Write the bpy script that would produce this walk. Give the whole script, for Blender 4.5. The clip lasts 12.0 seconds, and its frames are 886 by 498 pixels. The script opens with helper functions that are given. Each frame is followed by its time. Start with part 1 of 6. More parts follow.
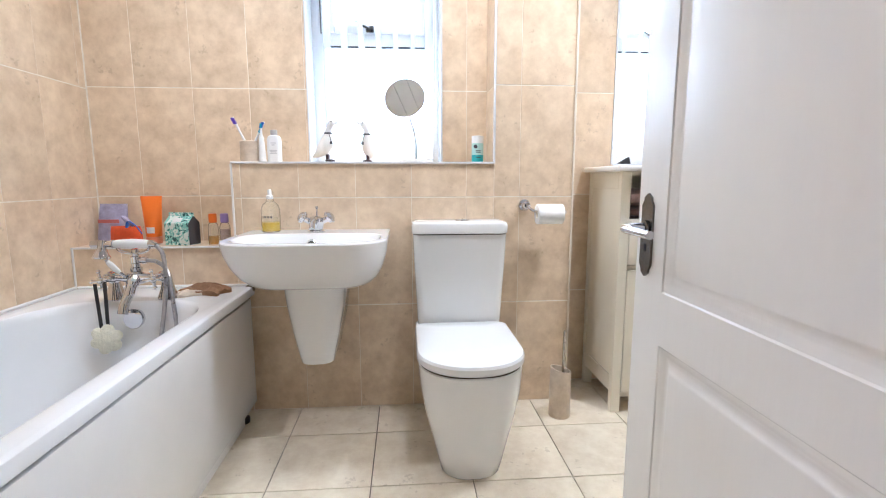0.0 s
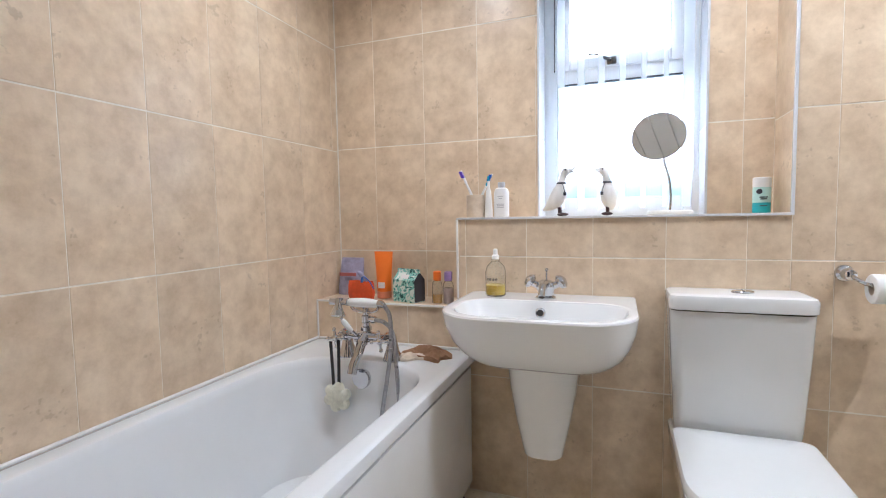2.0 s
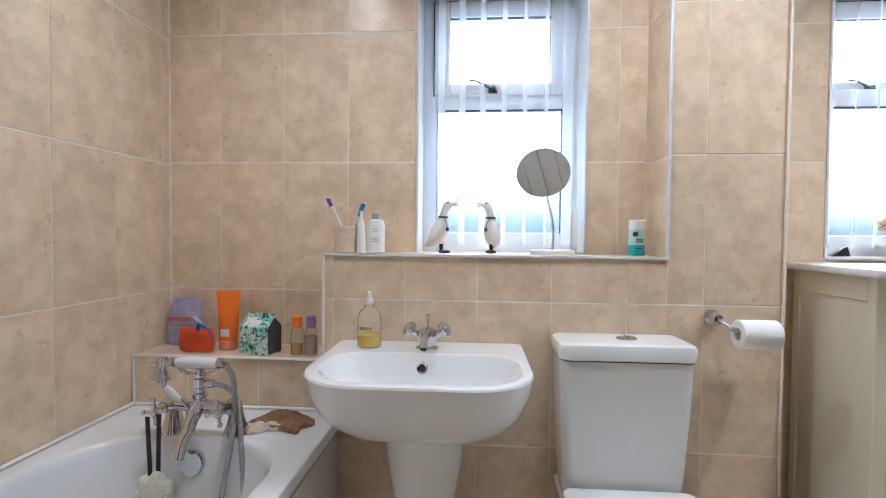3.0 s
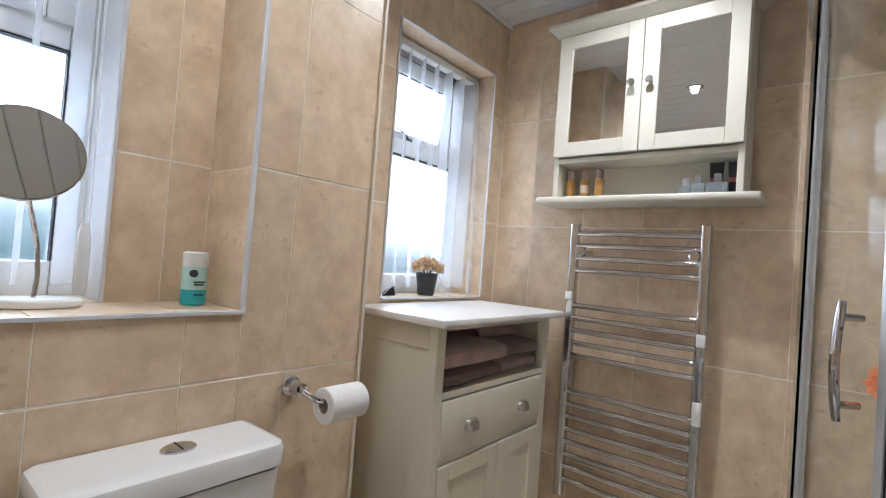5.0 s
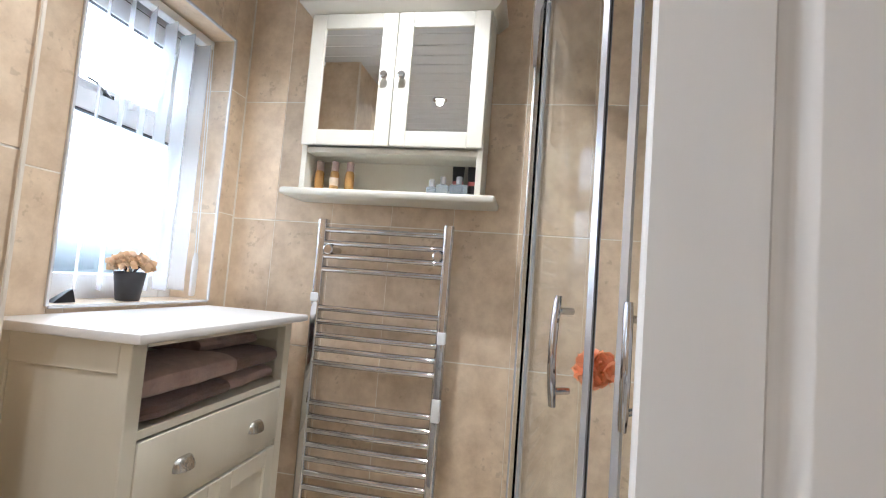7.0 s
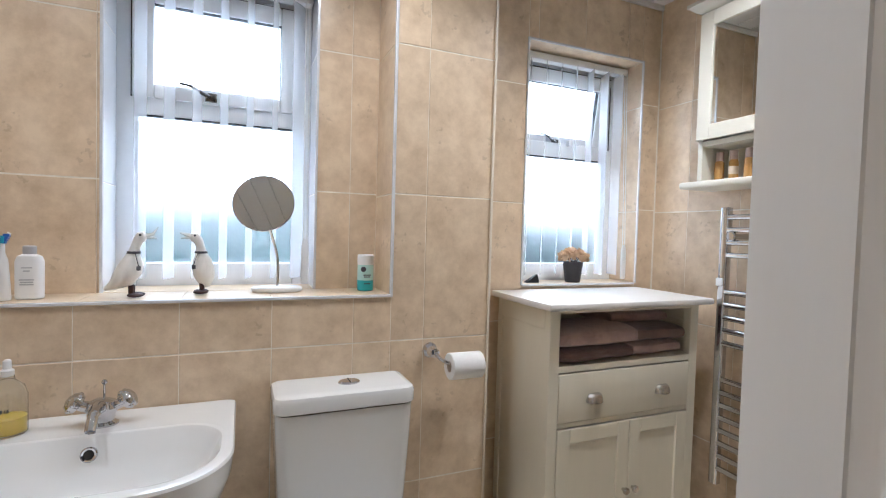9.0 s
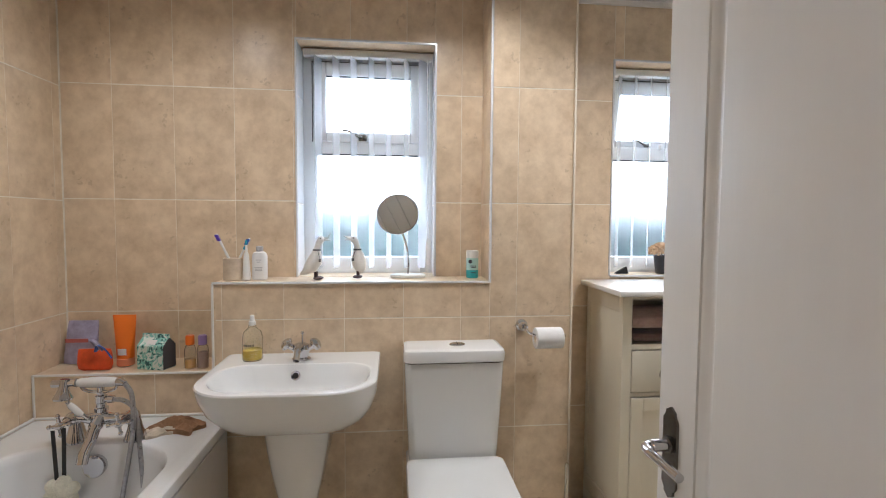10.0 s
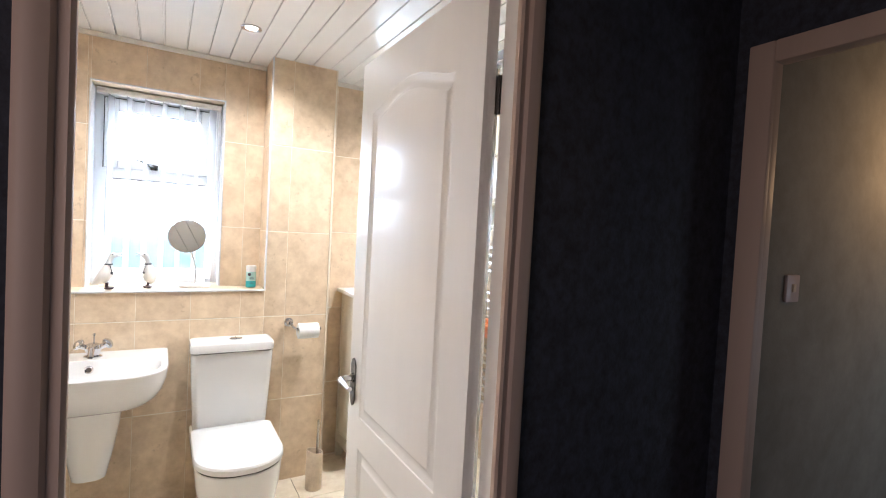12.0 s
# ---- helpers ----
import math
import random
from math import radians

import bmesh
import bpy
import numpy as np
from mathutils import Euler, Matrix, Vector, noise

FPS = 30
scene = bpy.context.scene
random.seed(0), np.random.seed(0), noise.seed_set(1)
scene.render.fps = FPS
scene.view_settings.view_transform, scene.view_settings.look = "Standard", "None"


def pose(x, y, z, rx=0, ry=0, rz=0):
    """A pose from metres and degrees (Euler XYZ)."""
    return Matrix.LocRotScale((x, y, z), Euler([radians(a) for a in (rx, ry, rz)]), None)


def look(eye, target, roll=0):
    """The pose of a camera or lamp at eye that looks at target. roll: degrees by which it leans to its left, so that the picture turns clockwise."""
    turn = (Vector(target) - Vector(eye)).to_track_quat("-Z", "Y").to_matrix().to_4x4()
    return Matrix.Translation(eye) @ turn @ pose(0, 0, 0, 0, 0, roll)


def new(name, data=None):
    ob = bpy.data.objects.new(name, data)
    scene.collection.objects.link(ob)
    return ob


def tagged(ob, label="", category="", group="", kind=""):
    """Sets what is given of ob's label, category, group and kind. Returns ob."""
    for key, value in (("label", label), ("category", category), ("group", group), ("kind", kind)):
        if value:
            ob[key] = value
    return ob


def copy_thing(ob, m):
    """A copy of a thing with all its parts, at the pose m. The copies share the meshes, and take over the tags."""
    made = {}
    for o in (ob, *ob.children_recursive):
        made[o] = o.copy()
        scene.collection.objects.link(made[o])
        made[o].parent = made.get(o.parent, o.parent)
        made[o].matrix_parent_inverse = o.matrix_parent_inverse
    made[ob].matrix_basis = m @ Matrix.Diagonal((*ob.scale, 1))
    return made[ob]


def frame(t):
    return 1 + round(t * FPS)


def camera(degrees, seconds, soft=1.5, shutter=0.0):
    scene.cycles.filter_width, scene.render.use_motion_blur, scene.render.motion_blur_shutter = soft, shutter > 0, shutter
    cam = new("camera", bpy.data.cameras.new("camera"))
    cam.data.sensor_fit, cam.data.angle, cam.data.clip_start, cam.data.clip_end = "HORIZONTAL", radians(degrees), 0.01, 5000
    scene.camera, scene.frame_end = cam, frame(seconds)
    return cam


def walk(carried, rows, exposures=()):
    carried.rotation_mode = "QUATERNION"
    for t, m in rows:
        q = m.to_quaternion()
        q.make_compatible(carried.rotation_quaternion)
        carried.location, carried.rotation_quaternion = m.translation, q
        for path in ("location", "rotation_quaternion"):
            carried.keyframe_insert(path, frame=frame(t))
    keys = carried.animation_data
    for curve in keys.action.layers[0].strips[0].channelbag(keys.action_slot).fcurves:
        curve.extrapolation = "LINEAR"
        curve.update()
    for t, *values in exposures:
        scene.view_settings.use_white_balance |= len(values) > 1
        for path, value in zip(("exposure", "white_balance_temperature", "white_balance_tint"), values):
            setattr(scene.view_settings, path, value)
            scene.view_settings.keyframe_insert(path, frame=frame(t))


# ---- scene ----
cam = camera(85.5, 12.0, soft=1.1)
PATH = [
    (0, (0.074, 0.079, 0.991), (0.228, 2.052, 0.702), -0.1),
    (0.5, (0.124, 0.131, 0.922), (-0.095, 2.097, 0.629), -0.7),
    (1, (0.09, 0.177, 0.943), (-0.446, 2.082, 0.66), -1.2),
    (1.5, (0.033, 0.268, 1.007), (-0.675, 2.124, 0.784), -1.3),
    (2, (-0.041, 0.364, 1.069), (-0.735, 2.235, 0.932), -1.0),
    (2.5, (-0.104, 0.452, 1.111), (-0.592, 2.391, 1.04), -0.3),
    (2.7, (-0.127, 0.499, 1.116), (-0.489, 2.465, 1.058), 0.0),
    (4.3, (-0.146, 1.014, 1.162), (0.907, 2.714, 1.169), 3.4),
    (4.5, (-0.135, 1.045, 1.17), (1.077, 2.635, 1.194), 3.7),
    (5, (-0.086, 1.111, 1.2), (1.459, 2.381, 1.248), 4.3),
    (5.5, (-0.001, 1.154, 1.204), (1.775, 2.07, 1.292), 4.7),
    (6, (0.056, 1.161, 1.203), (1.965, 1.746, 1.327), 4.7),
    (6.5, (0.091, 1.142, 1.207), (2.053, 1.507, 1.332), 4.6),
    (6.7, (0.087, 1.161, 1.192), (2.059, 1.465, 1.333), 4.6),
    (8.3, (-0.003, 0.95, 1.209), (1.394, 2.381, 1.205), 2.9),
    (8.5, (-0.01, 0.874, 1.236), (1.215, 2.455, 1.202), 2.7),
    (9, (0.018, 0.673, 1.257), (0.794, 2.515, 1.188), 1.6),
    (9.5, (0.024, 0.449, 1.272), (0.449, 2.401, 1.183), 0.9),
    (10, (0.059, 0.205, 1.291), (0.266, 2.191, 1.184), 0.4),
    (10.5, (0.071, -0.065, 1.295), (0.24, 1.925, 1.18), 0.6),
    (11, (0.023, -0.286, 1.307), (0.337, 1.686, 1.197), 1.2),
    (11.5, (-0.024, -0.474, 1.347), (0.603, 1.423, 1.249), 2.2),
    (12, (-0.026, -0.568, 1.415), (0.982, 1.157, 1.346), 3.1),
]
EXPOSURES = [(0.0, 0.02, 5300, 10), (0.5, -0.12, 5350, 10), (1.0, -0.26, 5400, 10), (1.5, -0.3, 5400, 10), (2.0, -0.4, 5350, 10), (2.5, -0.56, 5300, 10),
             (4.5, -1.08, 5450, 10), (5.0, -1.14, 5650, 10), (5.5, -1.0, 5750, 10), (6.5, -0.64, 5650, 10), (8.5, -0.88, 5600, 10), (9.0, -0.95, 5600, 10),
             (9.5, -0.92, 5750, 10), (10.0, -0.93, 5850, 10), (10.5, -0.8, 5750, 10), (11.0, -0.6, 5750, 10), (11.5, -0.2, 5750, 10), (12.0, 0.14, 5750, 10)]
walk(cam, [(t, look(eye, target, roll)) for t, eye, target, roll in PATH], EXPOSURES)

# ---- plan, in metres ----
XL, XR = -1.265, 1.725            # left and right bathroom walls
YB, YF, YD = 2.295, 2.09, 0.288   # window wall, boxed-in front wall, door wall
ZC = 2.288                        # bathroom ceiling
YH = 0.235                        # hall face of the door wall
SHELF, LEDGE = 1.058, 0.718       # tops of the boxed-in shelf and the bath ledge
BX0, PX0, PX1 = -0.622, 0.447, 0.785   # boxing's end, pier's two sides
W1 = (-0.345, 0.24, SHELF, 2.054)  # window openings: x0, x1, z0, z1
W2 = (1.043, 1.625, SHELF, 2.022)
YG = 2.45                         # window frames
DO = (-0.145, 0.6, 2.0)         # bathroom door opening
P = 0.4565                        # wall tile row
Q = 0.228                         # wall tile column
F = 0.337                         # floor tile

# ---- world and lights ----
world = bpy.data.worlds.new("World")
scene.world = world
world.use_nodes = True
wn = world.node_tree.nodes
sky = wn.new("ShaderNodeTexSky")
sky.sky_type = "NISHITA"
sky.sun_disc = False
sky.sun_elevation, sky.sun_rotation = radians(42), radians(20)
world.node_tree.links.new(sky.outputs[0], wn["Background"].inputs[0])
wn["Background"].inputs[1].default_value = 0.12

sun = new("sun", bpy.data.lights.new("sun", "SUN"))
sun.data.energy, sun.data.angle, sun.data.color = 0.8, radians(15), (1, 0.96, 0.9)
sun.matrix_world = look((2, 6, 6), (0, 0, 0))

SPOTS = [(0.287, 1.77, 0.54, 150), (-0.68, 1.62, 0.54, 164), (1.2, 1.6, 0.98, 148)]
SPOT_W, SPOT_COL = 86, (1.0, 0.945, 0.88)
for x, y, k, beam in SPOTS:
    lamp = new("downlight_lamp", bpy.data.lights.new("downlight_lamp", "SPOT"))
    lamp.data.energy, lamp.data.color = SPOT_W * k, SPOT_COL
    lamp.data.spot_size, lamp.data.spot_blend, lamp.data.shadow_soft_size = radians(beam), 1.0, 0.02
    lamp.location = (x, y, ZC - 0.02)

# skylight entering through the upper part of each window
for x0, x1, z0, z1 in (W1, W2):
    pane_light = new("window_light", bpy.data.lights.new("window_light", "AREA"))
    pane_light.data.shape, pane_light.data.size, pane_light.data.size_y = "RECTANGLE", x1 - x0 - 0.03, z1 - z0 - 0.34
    pane_light.data.energy, pane_light.data.color = 6.0, (0.8, 0.9, 1.0)
    pane_light.matrix_world = look(((x0 + x1) / 2, YG + 0.2, (z0 + z1) / 2 + 0.17), ((x0 + x1) / 2, YG - 1, (z0 + z1) / 2 + 0.17))

# added warm fill lamp behind the camera, brightens the hall; no window known there
hall_fill = new("hall_fill_light", bpy.data.lights.new("hall_fill_light", "AREA"))
hall_fill.data.shape, hall_fill.data.size, hall_fill.data.size_y, hall_fill.data.energy, hall_fill.data.color = "RECTANGLE", 0.8, 1.2, 10.5, (1, 0.7, 0.57)
hall_fill.matrix_world = look((-1.55, -0.9, 1.5), (0, -0.9, 1.5))

room_lamp = new("far_room_lamp", bpy.data.lights.new("far_room_lamp", "POINT"))
room_lamp.data.energy, room_lamp.data.color, room_lamp.data.shadow_soft_size = 6.0, (1, 0.58, 0.26), 0.06
room_lamp.location = (2.62, -0.12, 1.8)
room_day = new("far_room_window_light", bpy.data.lights.new("far_room_window_light", "AREA"))
room_day.data.shape, room_day.data.size, room_day.data.size_y, room_day.data.energy, room_day.data.color = "RECTANGLE", 0.8, 1.0, 5.5, (0.92, 0.95, 1.0)
room_day.matrix_world = look((3.28, -0.9, 1.0), (2.5, 0.2, 0.8))


# ---- materials ----
def mat(name, col, rough=0.5, metal=0.0, var=0.08, scale=6.0, bump=0.0, bscale=60.0, coat=0.0, col2=None, piece=0.0,
        trans=0.0, alpha=1.0, emit=0.0, ior=1.45, stretch=(1, 1, 1), rvar=0.08, sheen=0.0):
    m = bpy.data.materials.new(name)
    m.use_nodes = True
    nt = m.node_tree
    b = nt.nodes["Principled BSDF"]
    N, L = nt.nodes.new, nt.links.new
    tc = N("ShaderNodeTexCoord")
    mp = N("ShaderNodeMapping")
    mp.inputs["Scale"].default_value = stretch
    L(tc.outputs["Object"], mp.inputs["Vector"])
    vec = mp.outputs[0]
    if piece:
        oi = N("ShaderNodeObjectInfo")
        mul = N("ShaderNodeVectorMath")
        mul.operation = "MULTIPLY_ADD"
        comb = N("ShaderNodeCombineXYZ")
        L(oi.outputs["Random"], comb.inputs[0])
        L(oi.outputs["Random"], comb.inputs[2])
        mul.inputs[1].default_value = (37, 37, 53)
        L(comb.outputs[0], mul.inputs[0])
        L(vec, mul.inputs[2])
        vec = mul.outputs[0]
    big = N("ShaderNodeTexNoise")
    big.inputs["Scale"].default_value, big.inputs["Detail"].default_value, big.inputs["Roughness"].default_value = scale, 8, 0.68
    L(vec, big.inputs["Vector"])
    fine = N("ShaderNodeTexNoise")
    fine.inputs["Scale"].default_value, fine.inputs["Detail"].default_value = bscale, 4
    L(vec, fine.inputs["Vector"])
    ramp = N("ShaderNodeValToRGB")
    lo = col2 or tuple(c * (1 - var) for c in col)
    hi = tuple(min(1, c * (1 + var * 0.6)) for c in col)
    ramp.color_ramp.elements[0].position, ramp.color_ramp.elements[1].position = 0.34, 0.64
    ramp.color_ramp.elements[0].color, ramp.color_ramp.elements[1].color = (*lo, 1), (*hi, 1)
    L(big.outputs[0], ramp.inputs[0])
    out = ramp.outputs[0]
    if piece:
        hsv = N("ShaderNodeHueSaturation")
        mr = N("ShaderNodeMapRange")
        mr.inputs[3].default_value, mr.inputs[4].default_value = 1 - piece, 1 + piece
        L(oi.outputs["Random"], mr.inputs[0])
        L(mr.outputs[0], hsv.inputs["Value"])
        L(out, hsv.inputs["Color"])
        out = hsv.outputs[0]
    L(out, b.inputs["Base Color"])
    rr = N("ShaderNodeMapRange")
    rr.inputs[3].default_value, rr.inputs[4].default_value = max(0, rough - rvar * rough), min(1, rough + rvar * rough)
    L(fine.outputs[0], rr.inputs[0])
    L(rr.outputs[0], b.inputs["Roughness"])
    b.inputs["Metallic"].default_value = metal
    b.inputs["Coat Weight"].default_value = coat
    b.inputs["Coat Roughness"].default_value = 0.06
    b.inputs["Transmission Weight"].default_value = trans
    b.inputs["IOR"].default_value = ior
    b.inputs["Sheen Weight"].default_value = sheen
    if emit:
        b.inputs["Emission Color"].default_value = (*col, 1)
        b.inputs["Emission Strength"].default_value = emit
    if bump:
        bp = N("ShaderNodeBump")
        bp.inputs["Strength"].default_value, bp.inputs["Distance"].default_value = 1.0, bump
        L(fine.outputs[0], bp.inputs["Height"])
        L(bp.outputs[0], b.inputs["Normal"])
    return m


def tile_mat(name, col, col2, rough, piece):
    """Mottled stone-look ceramic with small dark pits."""
    m = mat(name, col, rough, col2=col2, scale=10.5, bump=0.0006, bscale=34, piece=piece)
    nt = m.node_tree
    N, L = nt.nodes.new, nt.links.new
    b = nt.nodes["Principled BSDF"]
    src = b.inputs["Base Color"].links[0].from_socket
    vec = [n for n in nt.nodes if n.bl_idname == "ShaderNodeTexNoise"][0].inputs["Vector"].links[0].from_socket
    pit = N("ShaderNodeTexNoise")
    pit.inputs["Scale"].default_value, pit.inputs["Detail"].default_value = 55, 2
    where = N("ShaderNodeTexNoise")
    where.inputs["Scale"].default_value, where.inputs["Detail"].default_value = 7, 1
    add = N("ShaderNodeMath")
    add.operation = "MULTIPLY"
    for n in (pit, where):
        L(vec, n.inputs["Vector"])
    L(pit.outputs[0], add.inputs[0])
    L(where.outputs[0], add.inputs[1])
    r = N("ShaderNodeValToRGB")
    r.color_ramp.elements[0].position, r.color_ramp.elements[1].position = 0.39, 0.44
    r.color_ramp.elements[0].color, r.color_ramp.elements[1].color = (0, 0, 0, 1), (1, 1, 1, 1)
    L(add.outputs[0], r.inputs[0])
    mx = N("ShaderNodeMix")
    mx.data_type = "RGBA"
    mx.inputs[7].default_value = (col2[0] * 0.55, col2[1] * 0.5, col2[2] * 0.45, 1)
    sc = N("ShaderNodeMath")
    sc.operation = "MULTIPLY"
    sc.inputs[1].default_value = 0.3
    L(r.outputs[0], sc.inputs[0])
    L(sc.outputs[0], mx.inputs[0])
    L(src, mx.inputs[6])
    L(mx.outputs[2], b.inputs["Base Color"])
    return m


M = {}
M["tile"] = tile_mat("wall_tile", (0.765, 0.62, 0.448), (0.615, 0.466, 0.313), 0.31, 0.05)
M["floor_tile"] = tile_mat("floor_tile", (0.83, 0.745, 0.595), (0.73, 0.625, 0.47), 0.22, 0.04)
M["grout"] = mat("pale_grout", (0.86, 0.8, 0.7), 0.85, var=0.12, scale=20, bump=0.0004, bscale=300)
M["floor_grout"] = mat("floor_grout", (0.2, 0.16, 0.12), 0.95, var=0.3, scale=20, bump=0.0008, bscale=300)
M["trim"] = mat("tile_trim", (0.8, 0.81, 0.84), 0.2, metal=0.15, var=0.1, scale=12)
M["white_trim"] = mat("white_trim", (0.83, 0.81, 0.78), 0.35, var=0.05)
M["cream_trim"] = mat("cream_trim", (0.8, 0.72, 0.6), 0.35, var=0.08)
M["ceramic"] = mat("sanitary_ceramic", (0.84, 0.84, 0.83), 0.1, var=0.015, scale=3, coat=0.6)
M["acrylic"] = mat("bath_acrylic", (0.83, 0.84, 0.85), 0.16, var=0.02, scale=3, coat=0.4)
M["panel"] = mat("bath_panel", (0.82, 0.81, 0.79), 0.24, var=0.03, scale=3)
M["seat"] = mat("toilet_seat", (0.83, 0.83, 0.82), 0.2, var=0.015, coat=0.3)
M["chrome"] = mat("chrome", (0.62, 0.62, 0.64), 0.045, metal=1.0, var=0.04, scale=20)
M["satin"] = mat("satin_aluminium", (0.66, 0.67, 0.7), 0.24, metal=0.55, var=0.05, scale=20)
M["hose"] = mat("chrome_hose", (0.42, 0.42, 0.44), 0.28, metal=1.0, var=0.2, scale=90)
M["nickel"] = mat("brushed_nickel", (0.6, 0.58, 0.54), 0.26, metal=1.0, var=0.12, scale=30, bump=0.0002, bscale=400)
M["pewter"] = mat("pewter", (0.19, 0.18, 0.165), 0.25, metal=1.0, var=0.25, scale=30, bump=0.0002, bscale=200)
M["black"] = mat("black_plastic", (0.02, 0.02, 0.022), 0.45, var=0.2)
M["gloss_white"] = mat("white_gloss_paint", (0.89, 0.875, 0.845), 0.34, var=0.03, scale=3, bump=0.00025, bscale=60, coat=0.3, stretch=(1, 1, 0.12))
# white gloss woodwork; the hall's dim warm light is put into this brown
M["casing"] = mat("casing_dimmed_gloss", (0.6, 0.475, 0.4), 0.5, var=0.06, scale=5, bump=0.0004, bscale=60, stretch=(1, 1, 0.1))
M["cream"] = mat("cream_painted_wood", (0.78, 0.73, 0.6), 0.38, var=0.05, scale=4, bump=0.0003, bscale=90, stretch=(1, 1, 0.15))
M["white_wood"] = mat("white_painted_wood", (0.76, 0.73, 0.63), 0.36, var=0.04, scale=4, bump=0.0003, bscale=90)
M["top_white"] = mat("white_worktop", (0.84, 0.82, 0.79), 0.3, var=0.03)
M["pvc"] = mat("white_upvc", (0.88, 0.9, 0.92), 0.25, var=0.02)
M["ceiling"] = mat("ceiling_cladding", (0.84, 0.84, 0.83), 0.16, var=0.03, scale=2, coat=0.2)
# near-black that stands for the shade inside gaps and holes
M["gap_shade"] = mat("gap_shade", (0.04, 0.035, 0.03), 0.9, var=0.2)
M["hall"] = mat("dark_hall_wallpaper", (0.04, 0.046, 0.066), 0.75, var=0.45, scale=40, bump=0.0012, bscale=220, stretch=(1, 1, 0.8))
# dark grey carries the dimness of the hall in its colour
M["hall_ceiling"] = mat("hall_ceiling_dimmed", (0.1, 0.1, 0.1), 0.9, var=0.1)
M["carpet"] = mat("hall_carpet", (0.1, 0.09, 0.085), 1.0, var=0.4, scale=60, bump=0.004, bscale=350)
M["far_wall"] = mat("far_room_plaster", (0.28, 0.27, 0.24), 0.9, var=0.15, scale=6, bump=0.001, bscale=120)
M["switch"] = mat("switch_plastic", (0.52, 0.42, 0.41), 0.35, var=0.04)
M["blind"] = mat("blind_fabric", (0.86, 0.87, 0.88), 0.9, var=0.03, scale=30)
M["mirror"] = mat("mirror_silver", (0.86, 0.87, 0.86), 0.015, metal=1.0, var=0.02)
M["paper"] = mat("toilet_paper", (0.86, 0.85, 0.83), 0.95, var=0.03, scale=25, bump=0.0008, bscale=220)
M["towel_pink"] = mat("dusty_pink_towel", (0.46, 0.31, 0.27), 1.0, var=0.25, scale=30, bump=0.003, bscale=420, sheen=0.4)
M["towel_brown"] = mat("brown_towel", (0.16, 0.09, 0.075), 1.0, var=0.3, scale=30, bump=0.003, bscale=420, sheen=0.4)
M["cloth"] = mat("tan_cloth", (0.4, 0.23, 0.13), 1.0, col2=(0.24, 0.13, 0.07), scale=14, bump=0.0015, bscale=500)
M["cloth_pale"] = mat("cream_cloth", (0.7, 0.6, 0.47), 1.0, var=0.15, scale=30, bump=0.0015, bscale=500)
M["sponge"] = mat("cream_sponge", (0.84, 0.82, 0.68), 1.0, var=0.12, scale=60, bump=0.004, bscale=260)
M["loofah"] = mat("orange_mesh", (1.0, 0.58, 0.36), 0.8, col2=(0.98, 0.38, 0.17), scale=40, bump=0.002, bscale=300)
M["stone_cup"] = mat("beige_stone_resin", (0.68, 0.58, 0.46), 0.4, col2=(0.55, 0.45, 0.34), scale=18, bump=0.0006, bscale=90)
M["wood_white"] = mat("whitewashed_wood", (0.82, 0.8, 0.77), 0.55, col2=(0.68, 0.66, 0.63), scale=16, bump=0.0008, bscale=120, stretch=(1, 1, 0.3))
M["dark_boot"] = mat("dark_brown_paint", (0.04, 0.016, 0.016), 0.4, var=0.3)
M["teal"] = mat("teal_label", (0.05, 0.44, 0.48), 0.4, var=0.06)
M["mint"] = mat("mint_label", (0.5, 0.74, 0.7), 0.4, var=0.06)
M["white_plastic"] = mat("white_plastic", (0.82, 0.82, 0.81), 0.35, var=0.03)
M["grey_plastic"] = mat("grey_plastic", (0.5, 0.5, 0.52), 0.35, var=0.05)
M["orange"] = mat("orange_plastic", (0.9, 0.2, 0.02), 0.35, var=0.06)
M["peach"] = mat("peach_plastic", (0.82, 0.3, 0.16), 0.35, var=0.1)
M["amber"] = mat("amber_liquid", (0.95, 0.56, 0.2), 0.08, trans=0.5, var=0.1)
M["soap"] = mat("yellow_soap", (0.9, 0.68, 0.12), 0.1, trans=0.6, var=0.03, ior=1.34)
M["glass"] = mat("clear_glass", (0.97, 0.985, 0.98), 0.01, trans=1.0, var=0.005)
M["lav"] = mat("lavender_pack", (0.42, 0.4, 0.55), 0.5, col2=(0.28, 0.26, 0.36), scale=26)
M["red_pack"] = mat("red_orange_pack", (0.72, 0.09, 0.02), 0.45, var=0.2, scale=18)
M["purple"] = mat("purple_plastic", (0.36, 0.25, 0.55), 0.4, var=0.05)
M["pale_pink"] = mat("pink_liquid", (0.72, 0.55, 0.5), 0.15, trans=0.4, var=0.05)
M["blue"] = mat("blue_plastic", (0.03, 0.13, 0.5), 0.35, var=0.1)
M["cyan"] = mat("cyan_plastic", (0.03, 0.35, 0.55), 0.35, var=0.1)
M["violet"] = mat("violet_plastic", (0.1, 0.05, 0.4), 0.35, var=0.1)
M["pot"] = mat("charcoal_pot", (0.035, 0.035, 0.04), 0.4, var=0.2, scale=20)
M["petal"] = mat("dried_petals", (0.84, 0.66, 0.46), 0.8, col2=(0.7, 0.48, 0.3), scale=50)
M["ink"] = mat("dark_ink", (0.06, 0.06, 0.07), 0.6)
M["perfume"] = mat("pale_perfume", (0.6, 0.68, 0.74), 0.06, trans=0.7, var=0.03)
M["rose"] = mat("rose_plastic", (0.5, 0.14, 0.12), 0.4, var=0.1)
M["lens"] = mat("downlight_lens", (1.0, 0.93, 0.82), 0.3, emit=10.0)
